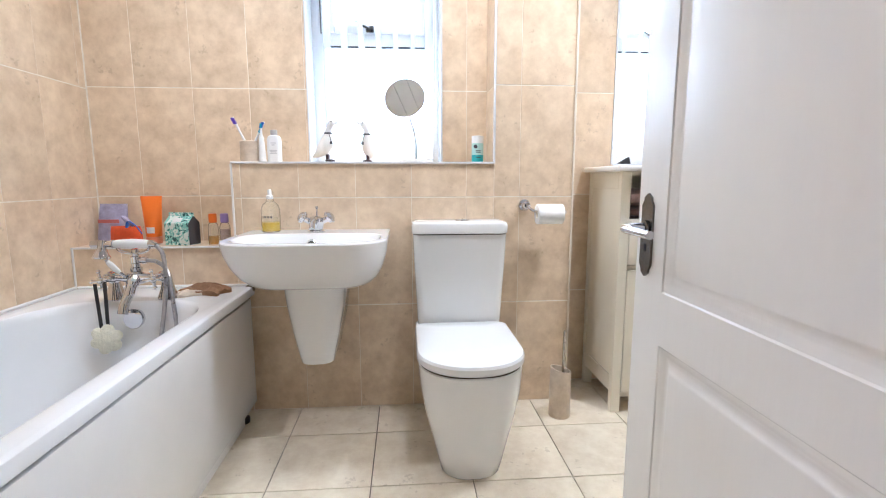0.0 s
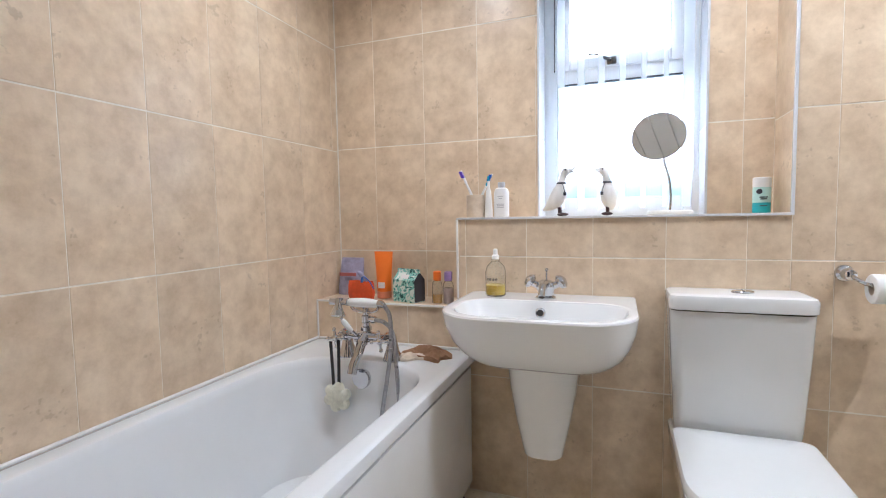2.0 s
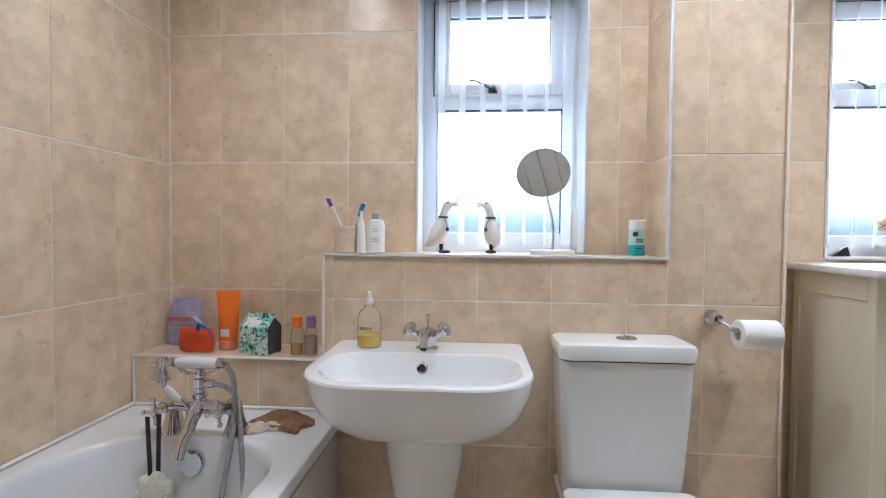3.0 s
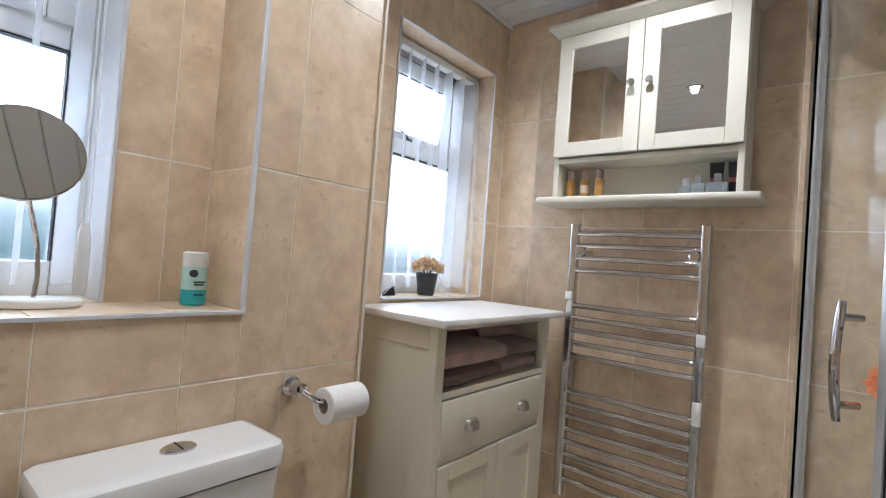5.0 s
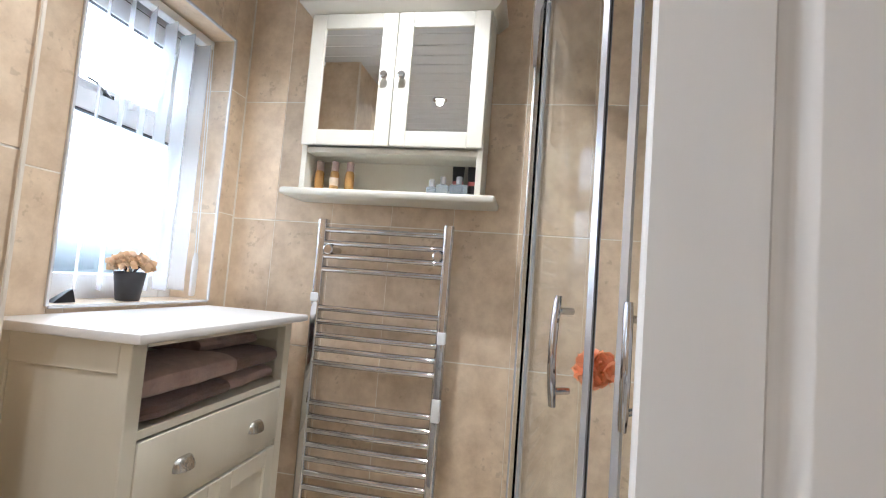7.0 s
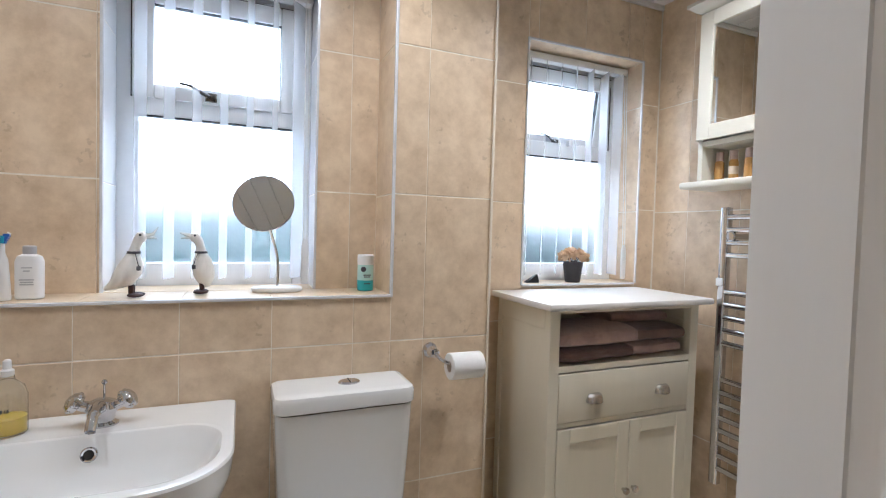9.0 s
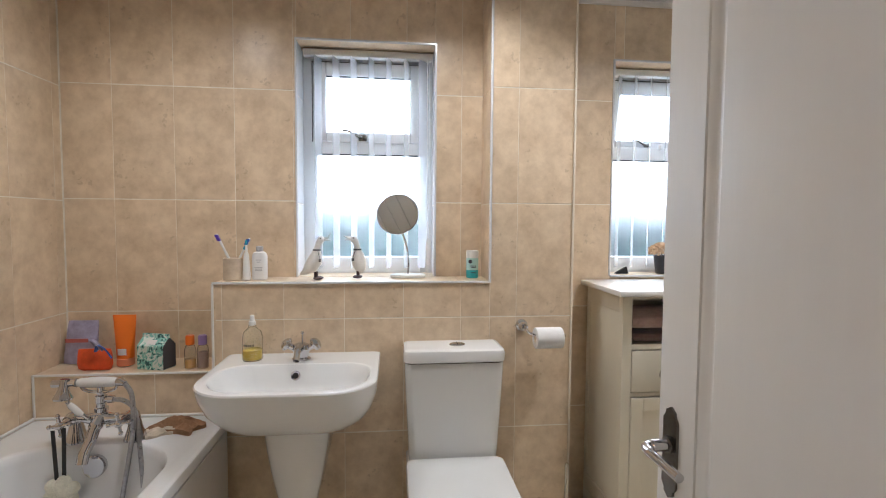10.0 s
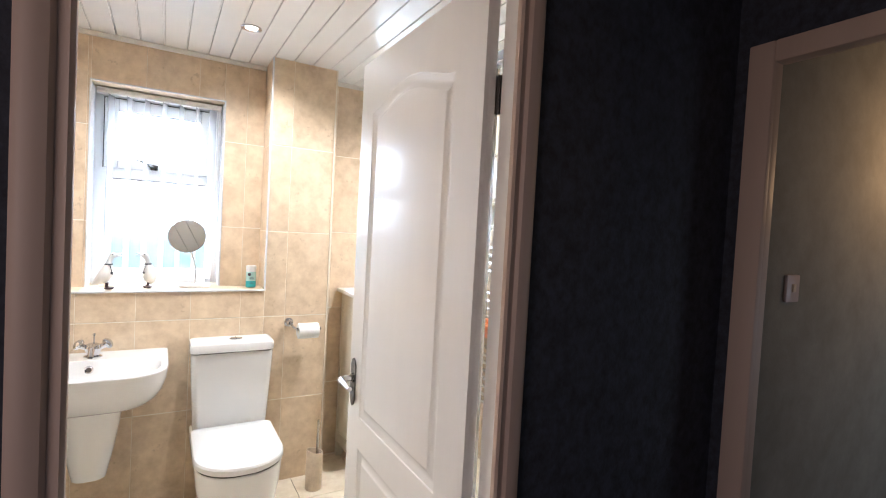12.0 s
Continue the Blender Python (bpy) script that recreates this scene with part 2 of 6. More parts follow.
M["rubber"] = mat("dark_seal", (0.02, 0.02, 0.022), 0.6)
M["fence"] = mat("painted_fence", (0.1, 0.3, 0.3), 0.8, var=0.25, scale=3, bump=0.003, bscale=30, stretch=(1, 1, 0.1))
M["grass"] = mat("garden_ground", (0.08, 0.13, 0.06), 1.0, var=0.4, scale=1.5, bump=0.02, bscale=20)

# obscured window glass and the clear shower glass
M["pane"] = mat("obscured_glass", (0.96, 0.98, 0.98), 0.36, trans=1.0, var=0.01, ior=1.3, bump=0.001, bscale=45)
M["shower_glass"] = mat("shower_glass", (0.97, 0.99, 0.98), 0.01, trans=1.0, var=0.004, ior=1.2)


def leafy_fabric():
    """White fabric that lets light through."""
    m = M["blind"]
    nt = m.node_tree
    tr = nt.nodes.new("ShaderNodeBsdfTranslucent")
    tr.inputs[0].default_value = (0.85, 0.87, 0.9, 1)
    mix = nt.nodes.new("ShaderNodeMixShader")
    mix.inputs[0].default_value = 0.45
    nt.links.new(nt.nodes["Principled BSDF"].outputs[0], mix.inputs[1])
    nt.links.new(tr.outputs[0], mix.inputs[2])
    thin = nt.nodes.new("ShaderNodeBsdfTransparent")
    mix2 = nt.nodes.new("ShaderNodeMixShader")
    mix2.inputs[0].default_value = 0.62
    nt.links.new(mix.outputs[0], mix2.inputs[1])
    nt.links.new(thin.outputs[0], mix2.inputs[2])
    nt.links.new(mix2.outputs[0], nt.nodes["Material Output"].inputs[0])


leafy_fabric()


def lit_through(name, col, share):
    """Thin stuff that glows when lit from behind."""
    nt = M[name].node_tree
    tr = nt.nodes.new("ShaderNodeBsdfTranslucent")
    tr.inputs[0].default_value = (*col, 1)
    mix = nt.nodes.new("ShaderNodeMixShader")
    mix.inputs[0].default_value = share
    nt.links.new(nt.nodes["Principled BSDF"].outputs[0], mix.inputs[1])
    nt.links.new(tr.outputs[0], mix.inputs[2])
    nt.links.new(mix.outputs[0], nt.nodes["Material Output"].inputs[0])


lit_through("loofah", (1.0, 0.45, 0.22), 0.5)
lit_through("petal", (0.9, 0.7, 0.45), 0.4)


def floral_mat():
    """Mint paper with dark and white leaf shapes."""
    m = mat("floral_box_paper", (0.28, 0.6, 0.53), 0.5)
    nt = m.node_tree
    N, L = nt.nodes.new, nt.links.new
    tc = N("ShaderNodeTexCoord")
    v = N("ShaderNodeTexNoise")
    v.inputs["Scale"].default_value, v.inputs["Detail"].default_value, v.inputs["Distortion"].default_value = 38, 1, 1.8
    L(tc.outputs["Object"], v.inputs["Vector"])
    r = N("ShaderNodeValToRGB")
    cr = r.color_ramp
    cr.interpolation = "CONSTANT"
    cr.elements[0].position, cr.elements[0].color = 0.0, (0.02, 0.1, 0.1, 1)
    cr.elements[1].position, cr.elements[1].color = 0.4, (0.27, 0.6, 0.53, 1)
    e = cr.elements.new(0.535)
    e.color = (0.75, 0.82, 0.76, 1)
    L(v.outputs[0], r.inputs[0])
    L(r.outputs[0], nt.nodes["Principled BSDF"].inputs["Base Color"])
    return m


M["floral"] = floral_mat()


def sky_mat():
    """Bright hazy sky, a little dimmer toward the horizon."""
    m = bpy.data.materials.new("hazy_sky")
    m.use_nodes = True
    nt = m.node_tree
    em = nt.nodes.new("ShaderNodeEmission")
    em.inputs[0].default_value, em.inputs[1].default_value = (0.84, 0.9, 1.0, 1), 13.0
    nt.links.new(em.outputs[0], nt.nodes["Material Output"].inputs[0])
    return m


M["sky"] = sky_mat()

# ---- mesh helpers ----
ORIGIN = {}


def finish(bm, name, material, at=(0, 0, 0), smooth=True):
    bmesh.ops.translate(bm, verts=bm.verts, vec=[-a for a in at])
    bmesh.ops.recalc_face_normals(bm, faces=bm.faces)
    me = bpy.data.meshes.new(name)
    bm.to_mesh(me)
    bm.free()
    me.materials.append(M[material])
    if smooth:
        me.shade_smooth()
        me.set_sharp_from_angle(angle=radians(32))
    return me


def thing(name, at, label, category, group="", kind=""):
    """An empty at the thing's base, to carry its parts."""
    ob = new(name)
    ob.location = at
    ORIGIN[ob] = Vector(at)
    return tagged(ob, label, category, group, kind)


def part(name, bm, material, parent, label=""):
    """One mesh under a thing or a part; bm is in world coordinates."""
    at = ORIGIN[parent]
    ob = new(name, finish(bm, name, material, at))
    ob.parent = parent
    ORIGIN[ob] = at
    return tagged(ob, label)


def solid(name, bm, material, label, category="", group="", kind="", at=(0, 0, 0)):
    """A thing of one mesh."""
    ob = new(name, finish(bm, name, material, at))
    ob.location = at
    ORIGIN[ob] = Vector(at)
    return tagged(ob, label, category, group, kind)


def B():
    return bmesh.new()


def box(bm, x0, y0, z0, x1, y1, z1, bev=0.0, seg=2):
    r = bmesh.ops.create_cube(bm, size=1.0)
    vs = r["verts"]
    for v in vs:
        v.co = Vector(((x0 + x1) / 2 + v.co.x * (x1 - x0), (y0 + y1) / 2 + v.co.y * (y1 - y0), (z0 + z1) / 2 + v.co.z * (z1 - z0)))
    if bev:
        es = list({e for v in vs for e in v.link_edges})
        bmesh.ops.bevel(bm, geom=es, offset=bev, segments=seg, profile=0.5, affect="EDGES")
    return bm


def loft(bm, rings, cap0=True, cap1=True, closed=True):
    """Skin over rings of equally many points."""
    made = [[bm.verts.new(p) for p in ring] for ring in rings]
    n = len(rings[0])
    for a, b in zip(made, made[1:]):
        for i in range(n if closed else n - 1):
            j = (i + 1) % n
            bm.faces.new((a[i], a[j], b[j], b[i]))
    if cap0:
        bm.faces.new(made[0])
    if cap1:
        bm.faces.new(made[-1])
    return bm


def circle(c, r, n=20, u=(1, 0, 0), v=(0, 1, 0)):
    c, u, v = Vector(c), Vector(u), Vector(v)
    return [c + u * (r * math.cos(2 * math.pi * i / n)) + v * (r * math.sin(2 * math.pi * i / n)) for i in range(n)]


def lathe(bm, at, profile, n=20, sx=1.0, sy=1.0):
    """Turned about the z axis through at; profile of (radius, height)."""
    x, y, z = at
    rings = [[(x + sx * max(r, 1e-4) * math.cos(2 * math.pi * i / n), y + sy * max(r, 1e-4) * math.sin(2 * math.pi * i / n), z + h)
              for i in range(n)] for r, h in profile]
    return loft(bm, rings)


def tube(bm, pts, r, n=10, flat=1.0):
    """A round bar along points; r may be a number or one per point."""
    pts = [Vector(p) for p in pts]
    rs = r if isinstance(r, (list, tuple)) else [r] * len(pts)
    t0 = (pts[1] - pts[0]).normalized()
    u = t0.orthogonal().normalized()
    rings = []
    for i, p in enumerate(pts):
        t = (pts[min(i + 1, len(pts) - 1)] - pts[max(i - 1, 0)]).normalized()
        u = (u - t * u.dot(t)).normalized()
        v = t.cross(u)
        rings.append(circle(p, rs[i], n, u, v * flat))
    return loft(bm, rings)


def curve(*pts, n=8):
    """Points of a smooth line through pts."""
    ps = [Vector(p) for p in pts]
    ps = [2 * ps[0] - ps[1], *ps, 2 * ps[-1] - ps[-2]]
    out = []
    for a, b, c, d in zip(ps, ps[1:], ps[2:], ps[3:]):
        for k in range(n):
            t = k / n
            out.append(0.5 * (2 * b + (c - a) * t + (2 * a - 5 * b + 4 * c - d) * t * t + (3 * b - a - 3 * c + d) * t ** 3))
    return [*out, ps[-2]]


def ball(bm, c, r, sx=1.0, sy=1.0, sz=1.0, n=14):
    r0 = bmesh.ops.create_uvsphere(bm, u_segments=n, v_segments=max(6, n // 2 + 2), radius=r)
    for v in r0["verts"]:
        v.co = Vector((c[0] + v.co.x * sx, c[1] + v.co.y * sy, c[2] + v.co.z * sz))
    return bm


def rrect(cx, cy, z, hx, hy, rad, n=8):
    """A rounded rectangle; rad: one radius, or four from +x+y round to +x-y."""
    rads = rad if isinstance(rad, (list, tuple)) else [rad] * 4
    out = []
    for q, (sx, sy) in enumerate(((1, 1), (-1, 1), (-1, -1), (1, -1))):
        r = rads[q]
        for k in range(n + 1):
            a = math.pi / 2 * (q + k / n)
            out.append((cx + sx * (hx - r) + r * math.cos(a), cy + sy * (hy - r) + r * math.sin(a), z))
    return out


def slab_with_holes(bm, x0, x1, z0, z1, y0, y1, holes):
    """A wall along x from y0 to y1, with rectangular openings."""
    xs = sorted({x0, x1, *[h[0] for h in holes], *[h[1] for h in holes]})
    for a, b in zip(xs, xs[1:]):
        spans = [(z0, z1)]
        for hx0, hx1, hz0, hz1 in holes:
            if hx0 <= a + 1e-6 and hx1 >= b - 1e-6:
                nxt = []
                for s0, s1 in spans:
                    if hz0 > s0:
                        nxt.append((s0, min(hz0, s1)))
                    if hz1 < s1:
                        nxt.append((max(hz1, s0), s1))
                spans = nxt
        for s0, s1 in spans:
            box(bm, a, y0, s0, b, y1, s1)
    return bm


# ---- structure ----
def structure():
    S = lambda n, bm, m, label, c: solid(n, bm, m, label, c, kind="structure")
    out = {}
    out["floor"] = S("floor", box(B(), XL - 0.1, YH, -0.12, XR + 0.1, YB + 0.2, -0.006), "floor_grout", "beige ceramic tiled bathroom floor with dark joints", "floor")
    out["hall_floor"] = S("floor_hall", box(B(), -1.5, -1.9, -0.12, 3.4, YH, -0.004), "carpet", "dark carpet on the hall floor", "floor")
    bm = slab_with_holes(B(), XL - 0.1, XR + 0.1, -0.1, 2.5, YB + 0.004, YB + 0.28, [W1, W2])
    out["north"] = S("wall_north", bm, "grout", "beige tiled wall with two window openings", "wall")
    bm = slab_with_holes(B(), BX0 + 0.004, PX0, -0.05, SHELF - 0.004, YF + 0.004, YB + 0.004, [])
    box(bm, PX0 + 0.0, YF + 0.004, -0.05, PX1 - 0.004, YB + 0.004, 2.45)
    box(bm, XL, YF + 0.004, -0.05, BX0 + 0.004, YB + 0.004, LEDGE - 0.004)
    out["boxing"] = S("wall_boxing", bm, "grout", "beige tiled boxing with a shelf, a pier and a low ledge", "wall")
    out["west"] = S("wall_west", box(B(), XL - 0.12, YD, -0.1, XL - 0.004, YB + 0.004, 2.5), "grout", "beige tiled wall beside the bath", "wall")
    out["east"] = S("wall_east", box(B(), XR + 0.004, YD, -0.1, XR + 0.12, YB + 0.004, 2.5), "grout", "beige tiled wall behind the towel rail", "wall")
    bm = slab_with_holes(B(), XL - 0.12, XR + 0.12, -0.1, 2.5, YH + 0.012, YD - 0.004, [(DO[0] - 0.03, DO[1] + 0.03, -0.1, DO[2] + 0.03)])
    out["south"] = S("wall_south", bm, "grout", "beige tiled wall round the bathroom doorway", "wall")
    bm = slab_with_holes(B(), -1.5, 1.4, -0.05, 2.45, YH, YH + 0.012, [(DO[0] - 0.03, DO[1] + 0.03, -0.1, DO[2] + 0.03)])
    S("wall_hall_north", bm, "hall", "dark charcoal papered hall wall", "wall")
    bm = B()
    # unseen wall; its opening is made up to hold the added hall lamp
    for a in ((-1.9, -1.3, -0.05, 2.45), (-0.5, YH + 0.012, -0.05, 2.45), (-1.3, -0.5, -0.05, 0.9), (-1.3, -0.5, 2.1, 2.45)):
        box(bm, -1.6, a[0], a[2], -1.5, a[1], a[3])
    S("wall_hall_west", bm, "hall", "dark charcoal papered hall wall", "wall")
    S("wall_hall_south", box(B(), -1.6, -2.0, -0.05, 1.5, -1.9, 2.45), "hall", "dark charcoal papered hall wall", "wall")
    bm = B()
    box(bm, 1.4, 0.16, -0.05, 1.435, YH + 0.012, 2.45)
    box(bm, 1.4, -1.9, -0.05, 1.435, -0.66, 2.45)
    box(bm, 1.4, -0.66, 1.96, 1.435, 0.16, 2.45)
    S("wall_hall_east", bm, "hall", "dark charcoal papered hall wall with a doorway", "wall")
    S("ceiling_hall", box(B(), -1.6, -2.0, 2.4, 3.5, YH, 2.5), "hall_ceiling", "hall ceiling with the hall's dimness put into its dark grey colour", "ceiling")
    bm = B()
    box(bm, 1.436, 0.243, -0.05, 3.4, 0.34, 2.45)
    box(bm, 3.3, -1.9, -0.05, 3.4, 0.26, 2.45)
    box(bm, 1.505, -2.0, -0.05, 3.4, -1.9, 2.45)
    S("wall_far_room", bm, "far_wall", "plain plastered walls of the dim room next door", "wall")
    # cladding boards along the room, one mesh
    bm = box(B(), XL - 0.05, YD - 0.05, ZC + 0.004, XR + 0.05, YB + 0.05, ZC + 0.1)
    x = -1.35
    while x < XR:
        box(bm, max(x + 0.0025, XL), YD, ZC - 0.006, min(x + 0.0975, XR), YB, ZC + 0.006, 0.002, 1)
        x += 0.1
    out["ceiling"] = S("ceiling", bm, "ceiling", "glossy white plastic cladding boards on the ceiling", "ceiling")
    bm = B()
    box(bm, XL, YB - 0.012, ZC - 0.03, PX0, YB - 0.001, ZC - 0.006, 0.003, 1)
    box(bm, PX1, YB - 0.012, ZC - 0.03, XR, YB - 0.001, ZC - 0.006, 0.003, 1)
    S("trim_ceiling", bm, "white_trim", "white trim between the tiles and the ceiling", "trim")
    return out


ST = structure()


def door_frame():
    S = lambda n, bm, m, label: solid(n, bm, m, label, "door frame", kind="structure")
    x0, x1, z1 = DO
    bm = B()
    box(bm, x0 - 0.03, YH - 0.004, 0, x0, YD + 0.002, z1 + 0.03, 0.002, 1)
    box(bm, x1, YH - 0.004, 0, x1 + 0.03, YD + 0.002, z1 + 0.03, 0.002, 1)
    box(bm, x0, YH - 0.004, z1, x1, YD + 0.004, z1 + 0.03, 0.002, 1)
    S("trim_door_lining", bm, "gloss_white", "white gloss painted door lining")

    def casing(a, b, out):
        """Moulded architrave from a to b; out: the way its outer edge points."""
        a, b, o = Vector(a), Vector(b), Vector(out)
        prof = [(0, 0), (0, 0.012), (0.006, 0.016), (0.012, 0.013), (0.02, 0.013), (0.026, 0.02), (0.036, 0.022), (0.05, 0.021),
                (0.058, 0.017), (0.064, 0.012), (0.066, 0.0)]
        face = Vector((0, -1, 0))
        return loft(B(), [[p + o * u + face * w for u, w in prof] for p in (a, b)])

    y = YH
    # architraves take the brown that holds the dim hall light
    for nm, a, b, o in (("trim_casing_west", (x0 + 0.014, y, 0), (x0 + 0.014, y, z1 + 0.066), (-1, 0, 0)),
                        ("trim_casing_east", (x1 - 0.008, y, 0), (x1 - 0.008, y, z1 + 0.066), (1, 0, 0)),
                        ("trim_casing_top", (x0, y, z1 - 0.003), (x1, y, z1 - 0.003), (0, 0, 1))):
        S(nm, casing(a, b, o), "casing", "white gloss moulded architrave round the doorway, dim warm hall light put into its brown colour")
    # casing of the dim doorway across the hall, in the same dimmed brown
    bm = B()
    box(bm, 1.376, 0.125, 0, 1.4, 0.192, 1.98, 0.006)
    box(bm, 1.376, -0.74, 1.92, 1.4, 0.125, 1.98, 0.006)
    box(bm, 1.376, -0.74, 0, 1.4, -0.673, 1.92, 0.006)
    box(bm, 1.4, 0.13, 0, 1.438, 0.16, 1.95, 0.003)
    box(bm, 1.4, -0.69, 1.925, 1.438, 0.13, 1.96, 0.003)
    S("trim_far_casing", bm, "casing", "painted architrave of the dim doorway off the hall, dim light put into its brown colour")


door_frame()


# ---- windows ----
def window(name, w, hinge_open):
    x0, x1, z0, z1 = w
    win = thing(name, (x0, YG, z0), "white plastic window with a top-hung fanlight over a fixed obscured pane", "window", kind="structure")
    t, zt = 0.055, z0 + 0.545
    bm = B()
    box(bm, x0 - 0.01, YG, z0 - 0.01, x0 + t, YG + 0.06, z1 + 0.01, 0.006)
    box(bm, x1 - t, YG, z0 - 0.01, x1 + 0.01, YG + 0.06, z1 + 0.01, 0.006)
    box(bm, x0 + t, YG, z0 - 0.01, x1 - t, YG + 0.06, z0 + t + 0.02, 0.006)
    box(bm, x0 + t, YG, z1 - t, x1 - t, YG + 0.06, z1 + 0.01, 0.006)
    box(bm, x0 + t, YG, zt, x1 - t, YG + 0.06, zt + 0.065, 0.006)
    part("window_frame", bm, "pvc", win)
    # fanlight sash
    bm = B()
    a0, a1, b0, b1 = x0 + t - 0.012, x1 - t + 0.012, zt + 0.053, z1 - t + 0.012
    s, sb = 0.06, 0.045
    box(bm, a0, YG - 0.014, b0, a0 + s, YG + 0.04, b1, 0.006)
    box(bm, a1 - s, YG - 0.014, b0, a1, YG + 0.04, b1, 0.006)
    box(bm, a0 + s, YG - 0.014, b0, a1 - s, YG + 0.04, b0 + sb, 0.006)
    box(bm, a0 + s, YG - 0.014, b1 - s, a1 - s, YG + 0.04, b1, 0.006)
    if hinge_open:
        bmesh.ops.rotate(bm, verts=bm.verts, cent=(a0, YG, b1), matrix=Matrix.Rotation(radians(9), 3, "X"))
    sash = part("sash", bm, "pvc", win)
    bm = box(B(), a0 + s, YG + 0.012, b0 + sb, a1 - s, YG + 0.018, b1 - s)
    if hinge_open:
        bmesh.ops.rotate(bm, verts=bm.verts, cent=(a0, YG, b1), matrix=Matrix.Rotation(radians(9), 3, "X"))
    p1 = part("pane", bm, "pane", win)
    p2 = part("pane", box(B(), x0 + t, YG + 0.025, z0 + t + 0.02, x1 - t, YG + 0.031, zt), "pane", win)
    for p in (p1, p2):
        p.visible_shadow = False
    bm = B()
    ga, gb = x0 + t, x1 - t
    box(bm, ga, YG - 0.0005, zt - 0.003, gb, YG + 0.02, zt + 0.0005)
    for q in (ga - 0.0005, gb - 0.0025):
        box(bm, q, YG - 0.0005, z0 + t + 0.02, q + 0.003, YG + 0.02, zt - 0.003)
    box(bm, a0 - 0.004, YG - 0.004, b1, a1 + 0.004, YG - 0.0005, b1 + 0.004)
    for q in (a0 - 0.004, a1):
        box(bm, q, YG - 0.004, b0, q + 0.004, YG - 0.0005, b1)
    part("gasket", bm, "rubber", win, "dark glazing seal")
    bm = box(B(), a0 + s - 0.001, YG - 0.006, b1 - s - 0.002, a1 - s + 0.001, YG + 0.01, b1 - s + 0.001)
    box(bm, a1 - s - 0.002, YG - 0.006, b0 + sb, a1 - s + 0.001, YG + 0.01, b1 - s - 0.002)
    if hinge_open:
        bmesh.ops.rotate(bm, verts=bm.verts, cent=(a0, YG, b1), matrix=Matrix.Rotation(radians(9), 3, "X"))
    part("gasket", bm, "rubber", sash)
    cx = (x0 + x1) / 2 - 0.03
    off = 0.055 if hinge_open else 0.0
    hz = b0 + 0.018
    bm = box(B(), cx - 0.014, YG - 0.03 + off, hz - 0.014, cx + 0.022, YG - 0.014 + off, hz + 0.014, 0.004)
    tube(bm, curve((cx, YG - 0.036 + off, hz), (cx - 0.03, YG - 0.042 + off, hz + 0.012), (cx - 0.055, YG - 0.04 + off, hz + 0.026), (cx - 0.085, YG - 0.04 + off, hz + 0.03)), [0.009] * 9 + [0.007] * 8 + [0.005] * 8, 8, 0.6)
    part("window_handle", bm, "pewter", win, "dark metal window handle")
    part("striker", box(B(), cx + 0.04, YG - 0.028, hz - 0.02, cx + 0.055, YG - 0.004, hz + 0.005, 0.003), "white_plastic", win)
    # vertical blind
    bl = thing("vertical_blind", ((x0 + x1) / 2, YG - 0.05, z1 - 0.03), "white translucent fabric vertical blind turned open in the window", "blind", "window blinds")
    bm = box(B(), x0 + 0.012, YG - 0.075, z1 - 0.038, x1 - 0.006, YG - 0.035, z1 - 0.008, 0.004)
    part("headrail", bm, "white_plastic", bl)
    n = 7
    for k in range(n):
        cxk = x0 + 0.075 + k * (x1 - x0 - 0.12) / (n - 1)
        ang = radians((52, 54, 56, 58, 72, 78, 84)[k] if hinge_open else (72 if k < n - 1 else 48))
        dx, dy = 0.036 * math.cos(ang), 0.036 * math.sin(ang)
        yk = YG - 0.058
        bm = B()
        rings = []
        for z in (z1 - 0.04, (z0 + z1) / 2, z0 + 0.03):
            rings.append([(cxk - dx, yk - dy, z), (cxk + 0.002, yk - 0.001, z), (cxk + dx, yk + dy, z), (cxk + dx - 0.0008, yk + dy + 0.0004, z), (cxk + 0.001, yk, z), (cxk - dx - 0.0008, yk - dy + 0.0004, z)])
        loft(bm, rings)
        part("blind_slat", bm, "blind", bl)
    bm = B()
    xw = x1 - 0.018
    tube(bm, [(xw, YG - 0.08, z1 - 0.03), (xw, YG - 0.108, z0 + 0.16)], 0.0018, 6)
    tube(bm, [(xw - 0.012, YG - 0.08, z1 - 0.03), (xw - 0.012, YG - 0.108, z0 + 0.16)], 0.0018, 6)
    part("blind_chain", bm, "white_plastic", bl)
    bm = loft(B(), [rrect(xw - 0.006, YG - 0.108, z0 + zz, 0.013 * k, 0.006 * k, 0.005 * k, 4) for zz, k in ((0.012, 0.7), (0.02, 1), (0.13, 1), (0.15, 0.8), (0.165, 0.5))])
    part("chain_weight", bm, "white_plastic", bl)
    return win


window("window_1", W1, False)
window("window_2", W2, True)


def reveal_trim(name, w, sill):
    """Bright edge trim round a window opening."""
    x0, x1, z0, z1 = w
    bm = B()
    y0, y1 = YB - 0.004, YB + 0.004
    box(bm, x0 - 0.006, y0, z0, x0 + 0.002, y1, z1 + 0.006, 0.001, 1)
    box(bm, x1 - 0.002, y0, z0, x1 + 0.006, y1, z1 + 0.006, 0.001, 1)
    box(bm, x0 + 0.002, y0, z1 - 0.002, x1 - 0.002, y1, z1 + 0.006, 0.001, 1)
    if sill:
        box(bm, x0 + 0.002, y0, z0 - 0.006, x1 - 0.002, y1, z0 + 0.002, 0.001, 1)
    solid(name, bm, "trim", "bright metal edge trim round the window recess", "trim", kind="structure")


reveal_trim("trim_window_1", W1, False)
reveal_trim("trim_window_2", W2, True)

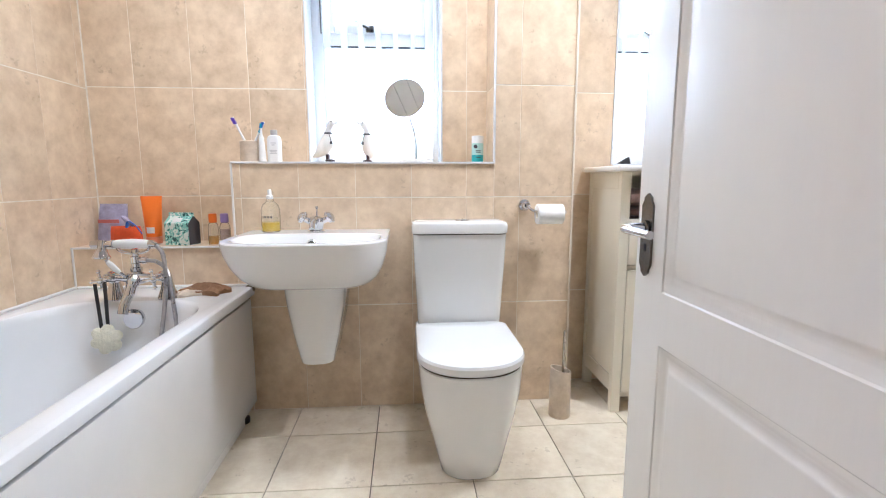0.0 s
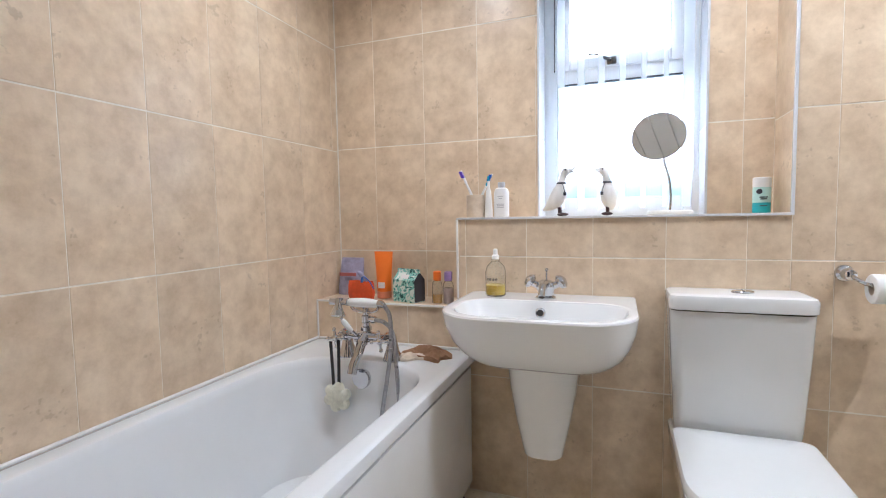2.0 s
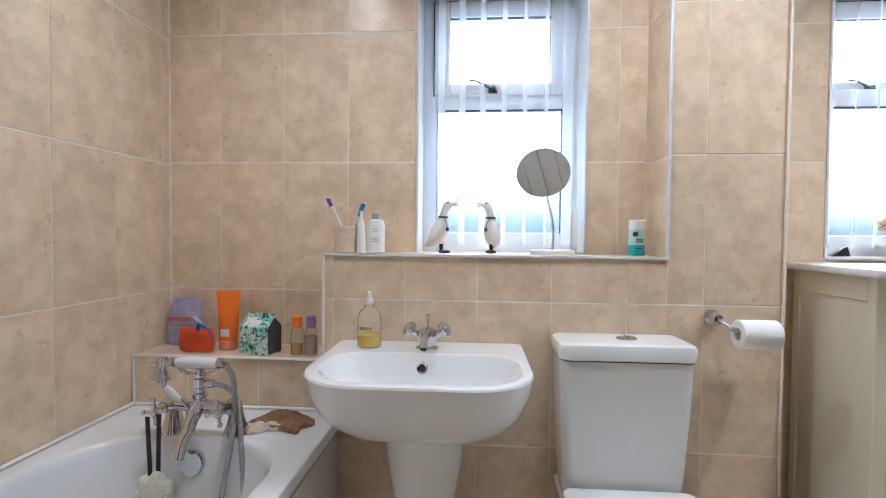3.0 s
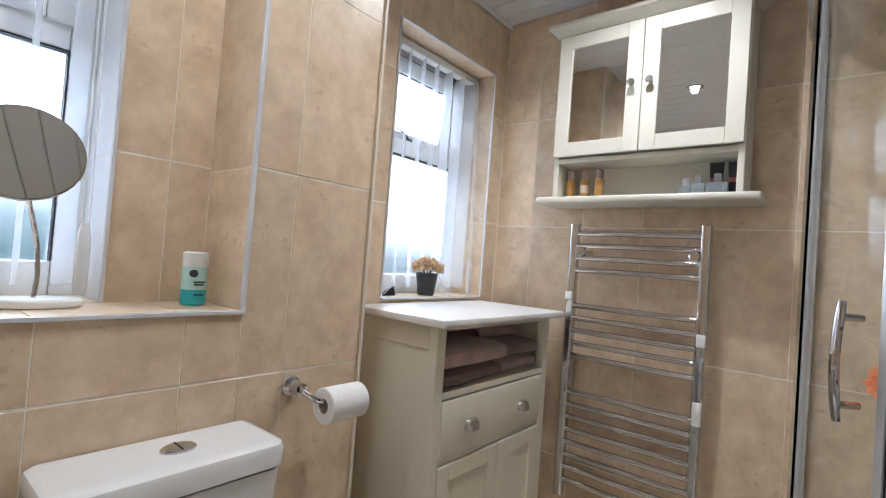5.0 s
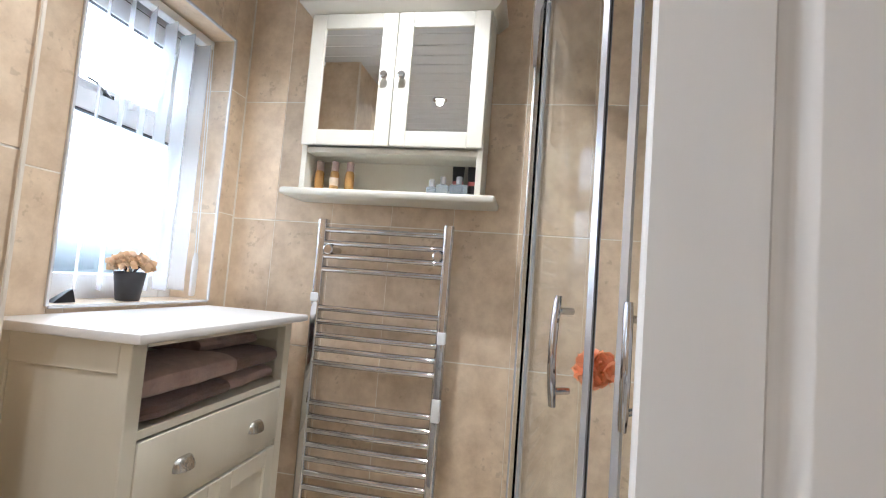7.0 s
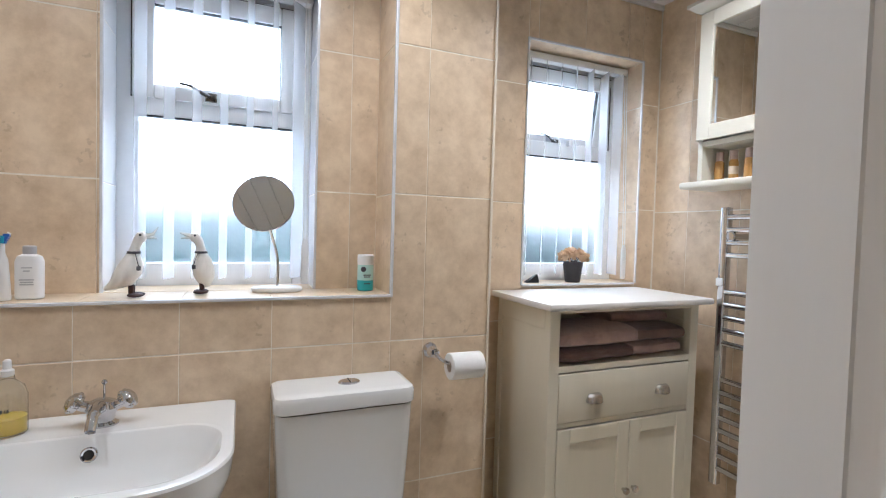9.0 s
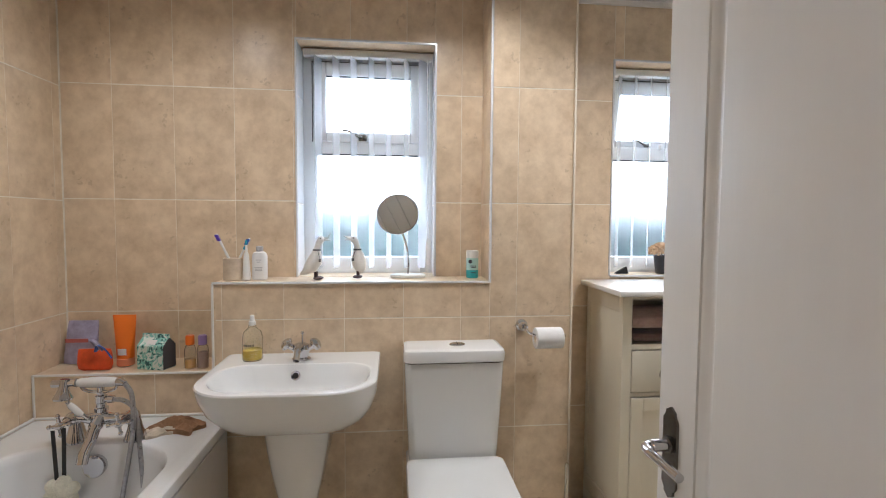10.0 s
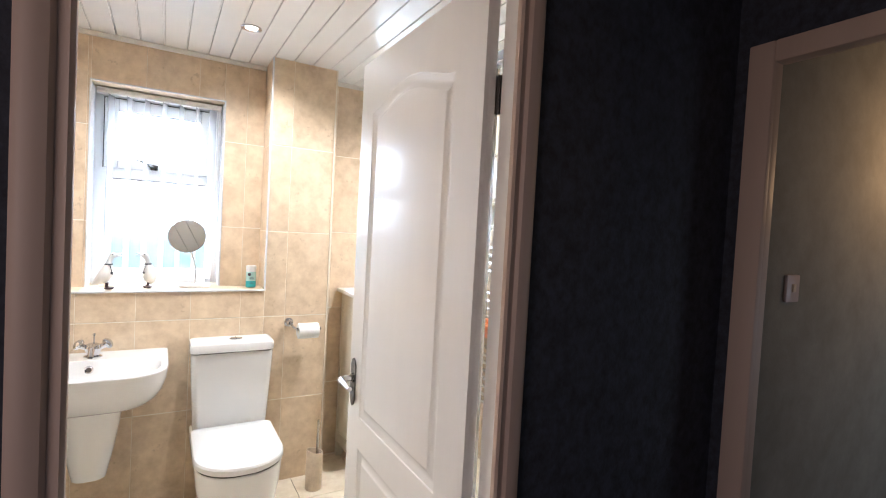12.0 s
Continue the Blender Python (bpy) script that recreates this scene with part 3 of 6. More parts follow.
bm = B()
box(bm, BX0 - 0.002, YF - 0.004, SHELF - 0.004, PX0 - 0.002, YF + 0.006, SHELF + 0.004, 0.001, 1)
solid("trim_shelf", bm, "trim", "bright metal edge trim along the shelf", "trim", kind="structure")
bm = B()
box(bm, PX0 - 0.006, YF - 0.004, SHELF - 0.004, PX0 + 0.003, YF + 0.006, ZC - 0.008, 0.001, 1)
solid("trim_pier_west", bm, "trim", "bright metal corner trim on the pier", "trim", kind="structure")
bm = box(B(), PX1 - 0.003, YF - 0.004, 0.0, PX1 + 0.005, YF + 0.006, ZC - 0.008, 0.001, 1)
solid("trim_pier_east", bm, "cream_trim", "cream corner trim on the pier", "trim", kind="structure")
bm = B()
box(bm, XL, YF - 0.004, LEDGE - 0.004, BX0 - 0.002, YF + 0.006, LEDGE + 0.003, 0.001, 1)
box(bm, XL, YF - 0.004, 0.56, XL + 0.007, YF + 0.004, LEDGE - 0.004, 0.002, 1)
box(bm, BX0 - 0.005, YF - 0.003, LEDGE, BX0 + 0.003, YF + 0.006, SHELF - 0.004, 0.001, 1)
solid("trim_ledge", bm, "white_trim", "white trim along the bath ledge", "trim", kind="structure")


# ---- bath ----
def bath():
    x0, x1, y0, y1, zr = XL + 0.004, -0.555, 0.385, YF - 0.004, 0.556
    th = thing("bathtub", ((x0 + x1) / 2, (y0 + y1) / 2, 0), "white acrylic bathtub with a plain front panel against tiled walls", "bathtub")
    cx, cy, hx, hy = (x0 + x1) / 2, (y0 + y1) / 2, (x1 - x0) / 2, (y1 - y0) / 2
    icx, icy, ihx, ihy = (XL + 0.075 - 0.625) / 2, (0.47 + 1.852) / 2, (-0.625 - XL - 0.075) / 2, (1.852 - 0.47) / 2
    N = 14
    rad = [0.2, 0.2, 0.16, 0.16]

    def inner(z, k, r=None):
        return rrect(icx, icy, z, ihx - k, ihy - k * 1.5, [max(0.03, a - k * 0.3) for a in (r or rad)], N)

    rings = [rrect(cx, cy, zr - 0.036, hx, hy, 0.012, N), rrect(cx, cy, zr - 0.014, hx, hy, 0.012, N), rrect(cx, cy, zr - 0.005, hx - 0.003, hy - 0.003, 0.012, N),
             rrect(cx, cy, zr - 0.001, hx - 0.01, hy - 0.01, 0.012, N), rrect(cx, cy, zr, hx - 0.018, hy - 0.018, 0.012, N), inner(zr, -0.012), inner(zr - 0.002, -0.004), inner(zr - 0.009, 0.001), inner(zr - 0.03, 0.006),
             inner(zr - 0.15, 0.022), inner(zr - 0.3, 0.05), inner(zr - 0.37, 0.08), inner(zr - 0.395, 0.13), inner(zr - 0.4, 0.2)]
    part("tub", loft(B(), rings, cap0=False), "acrylic", th)
    part("bath_panel", box(B(), x1 - 0.022, y0, 0.072, x1 - 0.001, 2.03, zr - 0.045, 0.003), "panel", th)
    # no real rail: a dark strip for the shadow line below the rim
    part("rail", box(B(), x1 - 0.05, y0, zr - 0.06, x1 - 0.024, y1, zr - 0.034), "gap_shade", th)
    part("plinth", box(B(), x1 - 0.05, y0, 0.0, x1 - 0.03, 1.955, 0.08), "panel", th)
    bm = tube(B(), [(x1 - 0.045, 1.99, 0.0), (x1 - 0.045, 1.99, 0.5)], 0.012, 10)
    lathe(bm, (x1 - 0.045, 1.99, 0), [(0.024, 0), (0.024, 0.02), (0.012, 0.03)], 12)
    part("leg", bm, "black", th, "black adjustable foot")
    part("end_clip", box(B(), x1 - 0.028, y1 - 0.03, zr - 0.022, x1 + 0.003, y1 - 0.004, zr + 0.004, 0.004), "pewter", th, "dull metal clip at the rim's end")
    # overflow cover on the tap end
    c = Vector((-0.903, 1.832, 0.495))
    ax = Vector((0, -1, 0.12)).normalized()
    u = Vector((1, 0, 0))
    v = ax.cross(u)
    part("overflow_cover", loft(B(), [circle(c + ax * d, r, 22, u, v) for d, r in ((-0.015, 0.034), (0.008, 0.036), (0.013, 0.033), (0.014, 0.02))]), "chrome", th, "round chrome overflow cover")
    solid("trim_bath_seal", box(box(B(), XL + 0.001, y0, zr - 0.002, XL + 0.012, y1, zr + 0.008, 0.003, 1), XL + 0.012, y1 - 0.008, zr - 0.002, x1, y1 + 0.003, zr + 0.007, 0.003, 1), "white_trim", "white sealant bead along the bath", "trim", kind="structure")


bath()


def basin():
    cx, z = -0.277, 0.785
    th = thing("basin", (cx, YF, 0), "white ceramic wash basin on a half pedestal", "basin")
    N = 10
    yb = YF - 0.002

    def outl(zz, hx, yf, rf, inset=0.0):
        hy = (yb - yf) / 2
        return rrect(cx, yf + hy, zz, hx, hy, [0.012, 0.012, rf, rf], N)

    hole = lambda zz, k: rrect(cx + 0.004, 1.8, zz, 0.252 - k, 0.136 - k * 0.8, [max(0.03, r - k * 0.5) for r in (0.09, 0.09, 0.125, 0.125)], N)
    rings = [outl(0.604, 0.19, 1.785, 0.1), outl(0.608, 0.212, 1.752, 0.12), outl(0.618, 0.226, 1.735, 0.13), outl(0.645, 0.25, 1.702, 0.14), outl(0.685, 0.268, 1.664, 0.15), outl(0.735, 0.282, 1.638, 0.155),
             outl(z - 0.006, 0.287, 1.627, 0.155), outl(z - 0.001, 0.284, 1.63, 0.153), outl(z, 0.278, 1.637, 0.147), outl(z, 0.272, 1.644, 0.142), hole(z, -0.014), hole(z, -0.01), hole(z - 0.002, -0.004), hole(z - 0.01, 0.002),
             hole(z - 0.05, 0.02), hole(z - 0.095, 0.05), hole(z - 0.118, 0.09), hole(z - 0.125, 0.115)]
    part("bowl", loft(B(), rings), "ceramic", th)
    ped = lambda zz, hx, yf: rrect(cx + 0.008, (yf + yb) / 2, zz, hx, (yb - yf) / 2, [0.01, 0.01, hx * 0.75, hx * 0.75], N)
    rings = [ped(0.292, 0.048, 1.86), ped(0.3, 0.06, 1.835), ped(0.33, 0.066, 1.825), ped(0.42, 0.086, 1.81), ped(0.52, 0.103, 1.795), ped(0.61, 0.113, 1.785)]
    part("half_pedestal", loft(B(), rings), "ceramic", th)
    c = Vector((-0.284, 1.9235, 0.748))
    ax, u = Vector((0, -1, 0.25)).normalized(), Vector((1, 0, 0))
    v = ax.cross(u)
    part("overflow_ring", loft(B(), [circle(c + ax * d, r, 18, u, v) for d, r in ((-0.01, 0.0165), (0.004, 0.0165), (0.006, 0.014), (0.005, 0.0105), (-0.005, 0.01))], cap0=False, cap1=False), "chrome", th)
    # dark plug; the hole's inner shade is in its colour
    part("overflow_hole", loft(B(), [circle(c + ax * d, 0.0105, 16, u, v) for d in (-0.012, 0.0035)]), "gap_shade", th)
    part("waste", lathe(B(), (cx, 1.80, z - 0.127), [(0.0, 0), (0.03, 0.0), (0.03, 0.004), (0.02, 0.006), (0.0, 0.006)], 18), "chrome", th)


basin()


def toilet():
    cx = 0.288
    th = thing("toilet", (cx, YF, 0), "white close-coupled ceramic toilet with a closed seat", "toilet")
    N = 10
    yb = YF - 0.002

    def o(zz, hx, yf, rf, y1=yb, rb=0.012):
        return rrect(cx, (yf + y1) / 2, zz, hx, (y1 - yf) / 2, [rb, rb, rf, rf], N)

    rings = [o(0.0, 0.1, 1.535, 0.085), o(0.006, 0.104, 1.528, 0.09), o(0.05, 0.114, 1.518, 0.1), o(0.12, 0.131, 1.504, 0.115), o(0.2, 0.152, 1.487, 0.135), o(0.29, 0.169, 1.472, 0.152), o(0.36, 0.176, 1.466, 0.163), o(0.378, 0.177, 1.465, 0.164), o(0.383, 0.172, 1.47, 0.16)]
    part("pan", loft(B(), rings), "ceramic", th)
    # dark sheet that draws the shade between pan and seat
    part("seat_gap", loft(B(), [o(zz, 0.173, 1.469, 0.157, 1.9) for zz in (0.381, 0.389)]), "gap_shade", th)
    rings = [o(0.388, 0.179, 1.463, 0.168, 1.93, 0.03), o(0.393, 0.182, 1.459, 0.17, 1.932, 0.03), o(0.412, 0.182, 1.458, 0.17, 1.932, 0.03), o(0.42, 0.178, 1.463, 0.168, 1.929, 0.03), o(0.424, 0.165, 1.48, 0.155, 1.92, 0.03), o(0.426, 0.1, 1.6, 0.09, 1.85, 0.03)]
    part("seat_lid", loft(B(), rings), "seat", th, "closed white toilet seat lid")
    c = lambda zz, hx, yf: o(zz, hx, yf, 0.03)
    rings = [c(0.384, 0.166, 1.955), c(0.43, 0.17, 1.95), c(0.5, 0.173, 1.945), c(0.65, 0.181, 1.937), c(0.774, 0.186, 1.932)]
    part("cistern", loft(B(), rings), "ceramic", th)
    # dark sheet that draws the shade under the cistern lid
    part("lid_gap", loft(B(), [c(zz, 0.183, 1.935) for zz in (0.773, 0.779)]), "gap_shade", th)
    rings = [c(0.778, 0.188, 1.93), c(0.781, 0.19, 1.927), c(0.81, 0.191, 1.926), c(0.82, 0.187, 1.93), c(0.824, 0.178, 1.94)]
    part("cistern_lid", loft(B(), rings), "ceramic", th)
    bt = part("flush_button", lathe(B(), (0.305, 2.015, 0.823), [(0.0, 0), (0.031, 0), (0.031, 0.004), (0.027, 0.007), (0.0, 0.0075)], 22, 1, 0.72), "chrome", th)
    # dark strip laid on top as the shaded split of the button
    part("button_split", box(B(), 0.304, 1.995, 0.8295, 0.306, 2.035, 0.8312), "gap_shade", bt)


toilet()


# ---- bathroom door ----
def door():
    x0, x1, y0, y1, z1 = 0.563, 0.594, 0.3, 1.05, 1.978
    th = thing("door_1", (x1, y0, 0), "white gloss moulded panel door standing open into the bathroom", "door", kind="structure")
    deep = 0.011
    pl, ph = 0.424, 0.944
    panels = ((0.773, 1.8, 0.054), (0.2, 0.668, 0.0))

    def arch(y, zt, rise):
        u = (y - pl) / (ph - pl)
        return zt + rise * (0.5 - 0.5 * math.cos(2 * math.pi * u)) ** 0.8

    def outline(zb, zt, rise):
        pts = [(pl, zb), (ph, zb)]
        n = 22 if rise else 1
        for k in range(n + 1):
            y = ph + (pl - ph) * k / n
            pts.append((y, arch(y, zt, rise) if rise else zt))
        return pts

    def inset(pts, by):
        """The outline moved inwards."""
        out, n = [], len(pts)
        for i, (y, z) in enumerate(pts):
            py, pz = pts[i - 1]
            ny, nz = pts[(i + 1) % n]
            d1, d2 = Vector((y - py, z - pz)).normalized(), Vector((ny - y, nz - z)).normalized()
            n1, n2 = Vector((-d1.y, d1.x)), Vector((-d2.y, d2.x))
            m = (n1 + n2).normalized()
            m *= by / max(0.4, m.dot(n1))
            out.append((y + m.x, z + m.y))
        return out

    bm = box(B(), x0 + deep, y0, 0.006, x1, y1, z1, 0.002)
    box(bm, x0, y0, 0.006, x0 + deep, pl, z1)
    box(bm, x0, ph, 0.006, x0 + deep, y1, z1)
    box(bm, x0, pl, 0.006, x0 + deep, ph, panels[1][0])
    box(bm, x0, pl, panels[1][1], x0 + deep, ph, panels[0][0])
    zb, zt, rise = panels[0]
    edge = outline(zb, zt, rise)[2:]
    loft(bm, [[(x0, y, z), (x0, y, z1), (x0 + deep, y, z1), (x0 + deep, y, z)] for y, z in edge])
    part("leaf", bm, "gloss_white", th)
    for zb, zt, rise in panels:
        pts = outline(zb, zt, rise)
        steps = ((0.0, 0.0), (0.003, 0.0025), (0.006, 0.0028), (0.016, 0.0085), (0.022, 0.0095), (0.028, 0.0085), (0.038, 0.0025), (0.041, 0.001), (0.043, 0.0008))
        bm = loft(B(), [[(x0 + d, y, z) for y, z in inset(pts, w)] for w, d in steps], False, True)
        part("moulded_panel", bm, "gloss_white", th)
    hd = part("handle_plate", loft(B(), [[(x, 1.008 + u, 0.878 + v) for u, v in
              ((-0.021, -0.06), (-0.013, -0.07), (-0.013, -0.076), (0, -0.084), (0.013, -0.076), (0.013, -0.07), (0.021, -0.06), (0.021, 0.06), (0.013, 0.07), (0.013, 0.076), (0, 0.084), (-0.013, 0.076), (-0.013, 0.07), (-0.021, 0.06))]
              for x in (x0 + 0.001, x0 - 0.005)]), "pewter", th, "shaped pewter handle plate")
    for v in (-0.062, -0.03, 0.05, 0.062):
        part("screw", lathe(B(), (0, 0, 0), [(0.004, 0), (0.004, 0.0015), (0.002, 0.002)], 8), "ink", hd).matrix_local = pose(x0 - 0.005 - x1, 1.008 + (0.011 if v > 0 else -0.009) - y0, 0.878 + v, 0, -90, 0)
    bm = tube(B(), curve((x0 - 0.004, 1.008, 0.892), (x0 - 0.03, 1.008, 0.892), (x0 - 0.05, 1.005, 0.892), (x0 - 0.055, 0.983, 0.892), (x0 - 0.054, 0.943, 0.891), (x0 - 0.053, 0.9, 0.89)), [0.011] * 12 + [0.009] * 14 + [0.008] * 15, 12)
    part("lever", bm, "chrome", hd, "chrome lever handle")
    part("lever_rose", loft(B(), [circle((x, 1.008, 0.892), r, 18, (0, 1, 0), (0, 0, 1)) for x, r in ((x0 - 0.003, 0.016), (x0 - 0.01, 0.016), (x0 - 0.012, 0.013))]), "pewter", hd)
    part("keyhole", box(B(), x0 - 0.0062, 1.004, 0.845, x0 - 0.004, 1.012, 0.861, 0.001, 1), "ink", hd)
    bm = box(B(), 0.5945, 0.29, 1.68, 0.5975, 0.325, 1.765, 0.001, 1)
    tube(bm, [(0.602, 0.296, 1.68), (0.602, 0.296, 1.765)], 0.006, 10)
    part("hinge", bm, "pewter", th, "steel butt hinge")


door()


# ---- taps ----
def basin_tap():
    x, y, z = -0.278, 2.0, 0.785
    th = thing("basin_tap", (x, y, z), "chrome basin mixer tap with two cross-shaped handles", "tap")
    bm = lathe(B(), (x, y, z), [(0.03, 0), (0.03, 0.004), (0.022, 0.01), (0.024, 0.025), (0.03, 0.04), (0.026, 0.055), (0.012, 0.062), (0.0, 0.063)], 20, 1.15, 0.9)
    tube(bm, curve((x, y, z + 0.04), (x, y - 0.035, z + 0.05), (x, y - 0.075, z + 0.043), (x, y - 0.098, z + 0.02)), [0.015] * 8 + [0.013] * 8 + [0.011] * 9, 12)
    part("body", bm, "chrome", th)
    for s in (-1, 1):
        c = Vector((x + s * 0.052, y - 0.003, z + 0.058))
        d = Vector((s * 0.75, -0.1, 0.6)).normalized()
        bm = tube(B(), [Vector((x + s * 0.012, y, z + 0.038)), c - d * 0.012], [0.013, 0.012], 12)
        u = d.orthogonal().normalized()
        v = d.cross(u)
        loft(bm, [circle(c + d * k, r, 16, u, v) for k, r in ((-0.014, 0.01), (-0.01, 0.021), (0.004, 0.024), (0.012, 0.018), (0.017, 0.006))])
        hd = part("tap_handle", bm, "chrome", th)
        bm = B()
        for a in range(6):
            q = math.pi / 3 * a
            ball(bm, c + (u * math.cos(q) + v * math.sin(q)) * 0.021, 0.0065, n=8)
        part("grip", bm, "chrome", hd)
    bm = tube(B(), [(x, y + 0.02, z + 0.03), (x, y + 0.022, z + 0.09)], 0.0028, 8)
    ball(bm, (x, y + 0.022, z + 0.094), 0.0065, n=10)
    part("pop_up_rod", bm, "chrome", th)


def bath_tap():
    x, y, z = -0.9, 1.868, 0.556
    th = thing("bath_shower_mixer", (x, y, z), "chrome bath shower mixer with white ceramic grips and a hose", "tap")
    bm = B()
    for s in (-1, 1):
        lathe(bm, (x + s * 0.0925, y + 0.022, z), [(0.036, 0), (0.036, 0.005), (0.033, 0.012), (0.025, 0.035), (0.019, 0.06), (0.017, 0.07)], 18)
        tube(bm, [(x + s * 0.0925, y + 0.022, z + 0.066), (x + s * 0.092, y + 0.014, z + 0.082), (x + s * 0.09, y - 0.004, z + 0.088), (x + s * 0.0885, y - 0.03, z + 0.088)], [0.018, 0.021, 0.02, 0.014], 14)
    tube(bm, [(x - 0.09, y, z + 0.084), (x - 0.06, y, z + 0.084), (x - 0.03, y, z + 0.082), (x, y, z + 0.082), (x + 0.03, y, z + 0.082), (x + 0.06, y, z + 0.084), (x + 0.09, y, z + 0.084)], [0.015, 0.012, 0.018, 0.027, 0.018, 0.012, 0.015], 16)
    tube(bm, curve((x, y - 0.01, z + 0.085), (x - 0.002, y - 0.035, z + 0.062), (x - 0.006, y - 0.055, z + 0.028), (x - 0.012, y - 0.075, z + 0.0), (x - 0.014, y - 0.086, z - 0.03)), [0.021] * 8 + [0.018] * 8 + [0.016] * 8 + [0.0165] * 9, 14)
    tube(bm, [(x, y, z + 0.09), (x, y, z + 0.105), (x, y, z + 0.108), (x, y, z + 0.12), (x, y, z + 0.123), (x, y, z + 0.135), (x, y, z + 0.138), (x, y, z + 0.16), (x, y, z + 0.163), (x, y, z + 0.188)], [0.022, 0.016, 0.02, 0.02, 0.015, 0.015, 0.018, 0.018, 0.012, 0.011], 16)
    tube(bm, [(x, y, z + 0.147), (x + 0.022, y, z + 0.147), (x + 0.024, y, z + 0.147), (x + 0.04, y, z + 0.146)], [0.01, 0.01, 0.0135, 0.0125], 12)
    part("body", bm, "chrome", th)
    for s in (-1, 1):
        c = Vector((x + s * 0.088, y - 0.066, z + 0.088))
        bm = tube(B(), [(x + s * 0.0885, y - 0.028, z + 0.088), (x + s * 0.088, y - 0.045, z + 0.088), c], [0.012, 0.008, 0.009], 12)
        for q in range(4):
            a = math.pi / 2 * q + 0.15
            e = c + Vector((math.cos(a), 0, math.sin(a))) * 0.031
            tube(bm, [c, e], [0.0062, 0.0045], 8)
            ball(bm, e, 0.0075, n=8)
        ball(bm, c, 0.013, n=10)
        part("tap_handle", bm, "chrome", th)
    # diverter lever with its white grip
    bm = tube(B(), [(x - 0.03, y - 0.018, z + 0.09), (x - 0.045, y - 0.03, z + 0.11)], 0.006, 8)
    lv = part("diverter", bm, "chrome", th)
    part("finial", ball(B(), (x - 0.072, y - 0.05, z + 0.158), 0.007, n=8), "chrome", lv)
    part("grip", tube(B(), [(x - 0.043, y - 0.028, z + 0.108), (x - 0.052, y - 0.035, z + 0.12), (x - 0.064, y - 0.044, z + 0.142), (x - 0.07, y - 0.048, z + 0.152)], [0.007, 0.011, 0.01, 0.007], 12), "ceramic", lv, "white ceramic grip")
    # cradle and handset
    bm = tube(B(), curve((x - 0.06, y - 0.008, z + 0.208), (x - 0.045, y - 0.008, z + 0.182), (x, y - 0.004, z + 0.172), (x + 0.045, y - 0.008, z + 0.182), (x + 0.062, y - 0.008, z + 0.208)), 0.005, 8)
    tube(bm, [(x, y, z + 0.16), (x, y - 0.004, z + 0.176)], 0.011, 10)
    part("cradle", bm, "chrome", th)
    hz = z + 0.208
    bm = tube(B(), [(x - 0.135, y - 0.02, hz), (x - 0.075, y - 0.012, hz), (x - 0.065, y - 0.012, hz)], [0.012, 0.012, 0.015], 12)
    tube(bm, [(x - 0.098, y - 0.016, hz + 0.014), (x - 0.1, y - 0.02, hz - 0.012), (x - 0.102, y - 0.022, hz - 0.03), (x - 0.102, y - 0.024, hz - 0.046), (x - 0.102, y - 0.025, hz - 0.052)], [0.013, 0.014, 0.02, 0.029, 0.026], 16)
    hs = part("handset", bm, "chrome", th)
    part("hose_nut", tube(B(), [(x + 0.06, y - 0.012, hz), (x + 0.07, y - 0.014, hz), (x + 0.085, y - 0.018, hz - 0.005)], [0.014, 0.014, 0.009], 12), "chrome", hs)
    part("grip", tube(B(), [(x - 0.062, y - 0.012, hz), (x - 0.05, y - 0.012, hz), (x, y - 0.012, hz + 0.001), (x + 0.045, y - 0.012, hz), (x + 0.06, y - 0.012, hz)], [0.012, 0.016, 0.018, 0.016, 0.012], 14), "ceramic", hs, "white ceramic grip")
    bm = tube(B(), curve((x + 0.085, y - 0.018, hz - 0.005), (x + 0.112, y - 0.03, hz - 0.045), (x + 0.118, y - 0.045, hz - 0.16), (x + 0.1, y - 0.07, hz - 0.33), (x + 0.085, y - 0.09, hz - 0.47), (x + 0.1, y - 0.11, hz - 0.57),
                     (x + 0.15, y - 0.11, hz - 0.55), (x + 0.158, y - 0.07, hz - 0.4), (x + 0.136, y - 0.04, hz - 0.2), (x + 0.112, y - 0.015, hz - 0.1), (x + 0.075, y - 0.004, z + 0.14), (x + 0.036, y, z + 0.146)), 0.0075, 10)
    part("hose", bm, "hose", th, "ribbed chrome hose")


basin_tap()
bath_tap()


def scrubber():
    c = (-0.98, 1.79, 0.435)
    th = thing("bath_scrubber", c, "cream flower-shaped bath sponge hanging on a black strap", "sponge")
    rings = []
    for d, k in ((-0.02, 0.55), (-0.017, 0.8), (-0.009, 0.96), (0.0, 1.0), (0.009, 0.96), (0.017, 0.8), (0.02, 0.55)):
        ring = []
        for i in range(60):
            q = 2 * math.pi * i / 60
            r = 0.055 * k * (0.66 + 0.34 * abs(math.sin(3 * q + 0.5)) ** 0.6)
            ring.append((c[0] + r * math.cos(q), c[1] + d, c[2] + r * math.sin(q)))
        rings.append(ring)
    bm = loft(B(), rings)
    part("sponge", bm, "sponge", th)
    bm = B()
    for dx, top in ((-0.022, 0.632), (0.008, 0.64)):
        p0 = (c[0] + dx * 1.1, 1.795, top)
        p1 = (c[0] + dx * 0.7 + 0.002, 1.79, c[2] + 0.03)
        loft(bm, [[(q[0] - 0.006, q[1], q[2]), (q[0] + 0.006, q[1], q[2]), (q[0] + 0.006, q[1] + 0.002, q[2]), (q[0] - 0.006, q[1] + 0.002, q[2])] for q in (p0, p1)])
    part("strap", bm, "black", th, "black strap")


scrubber()


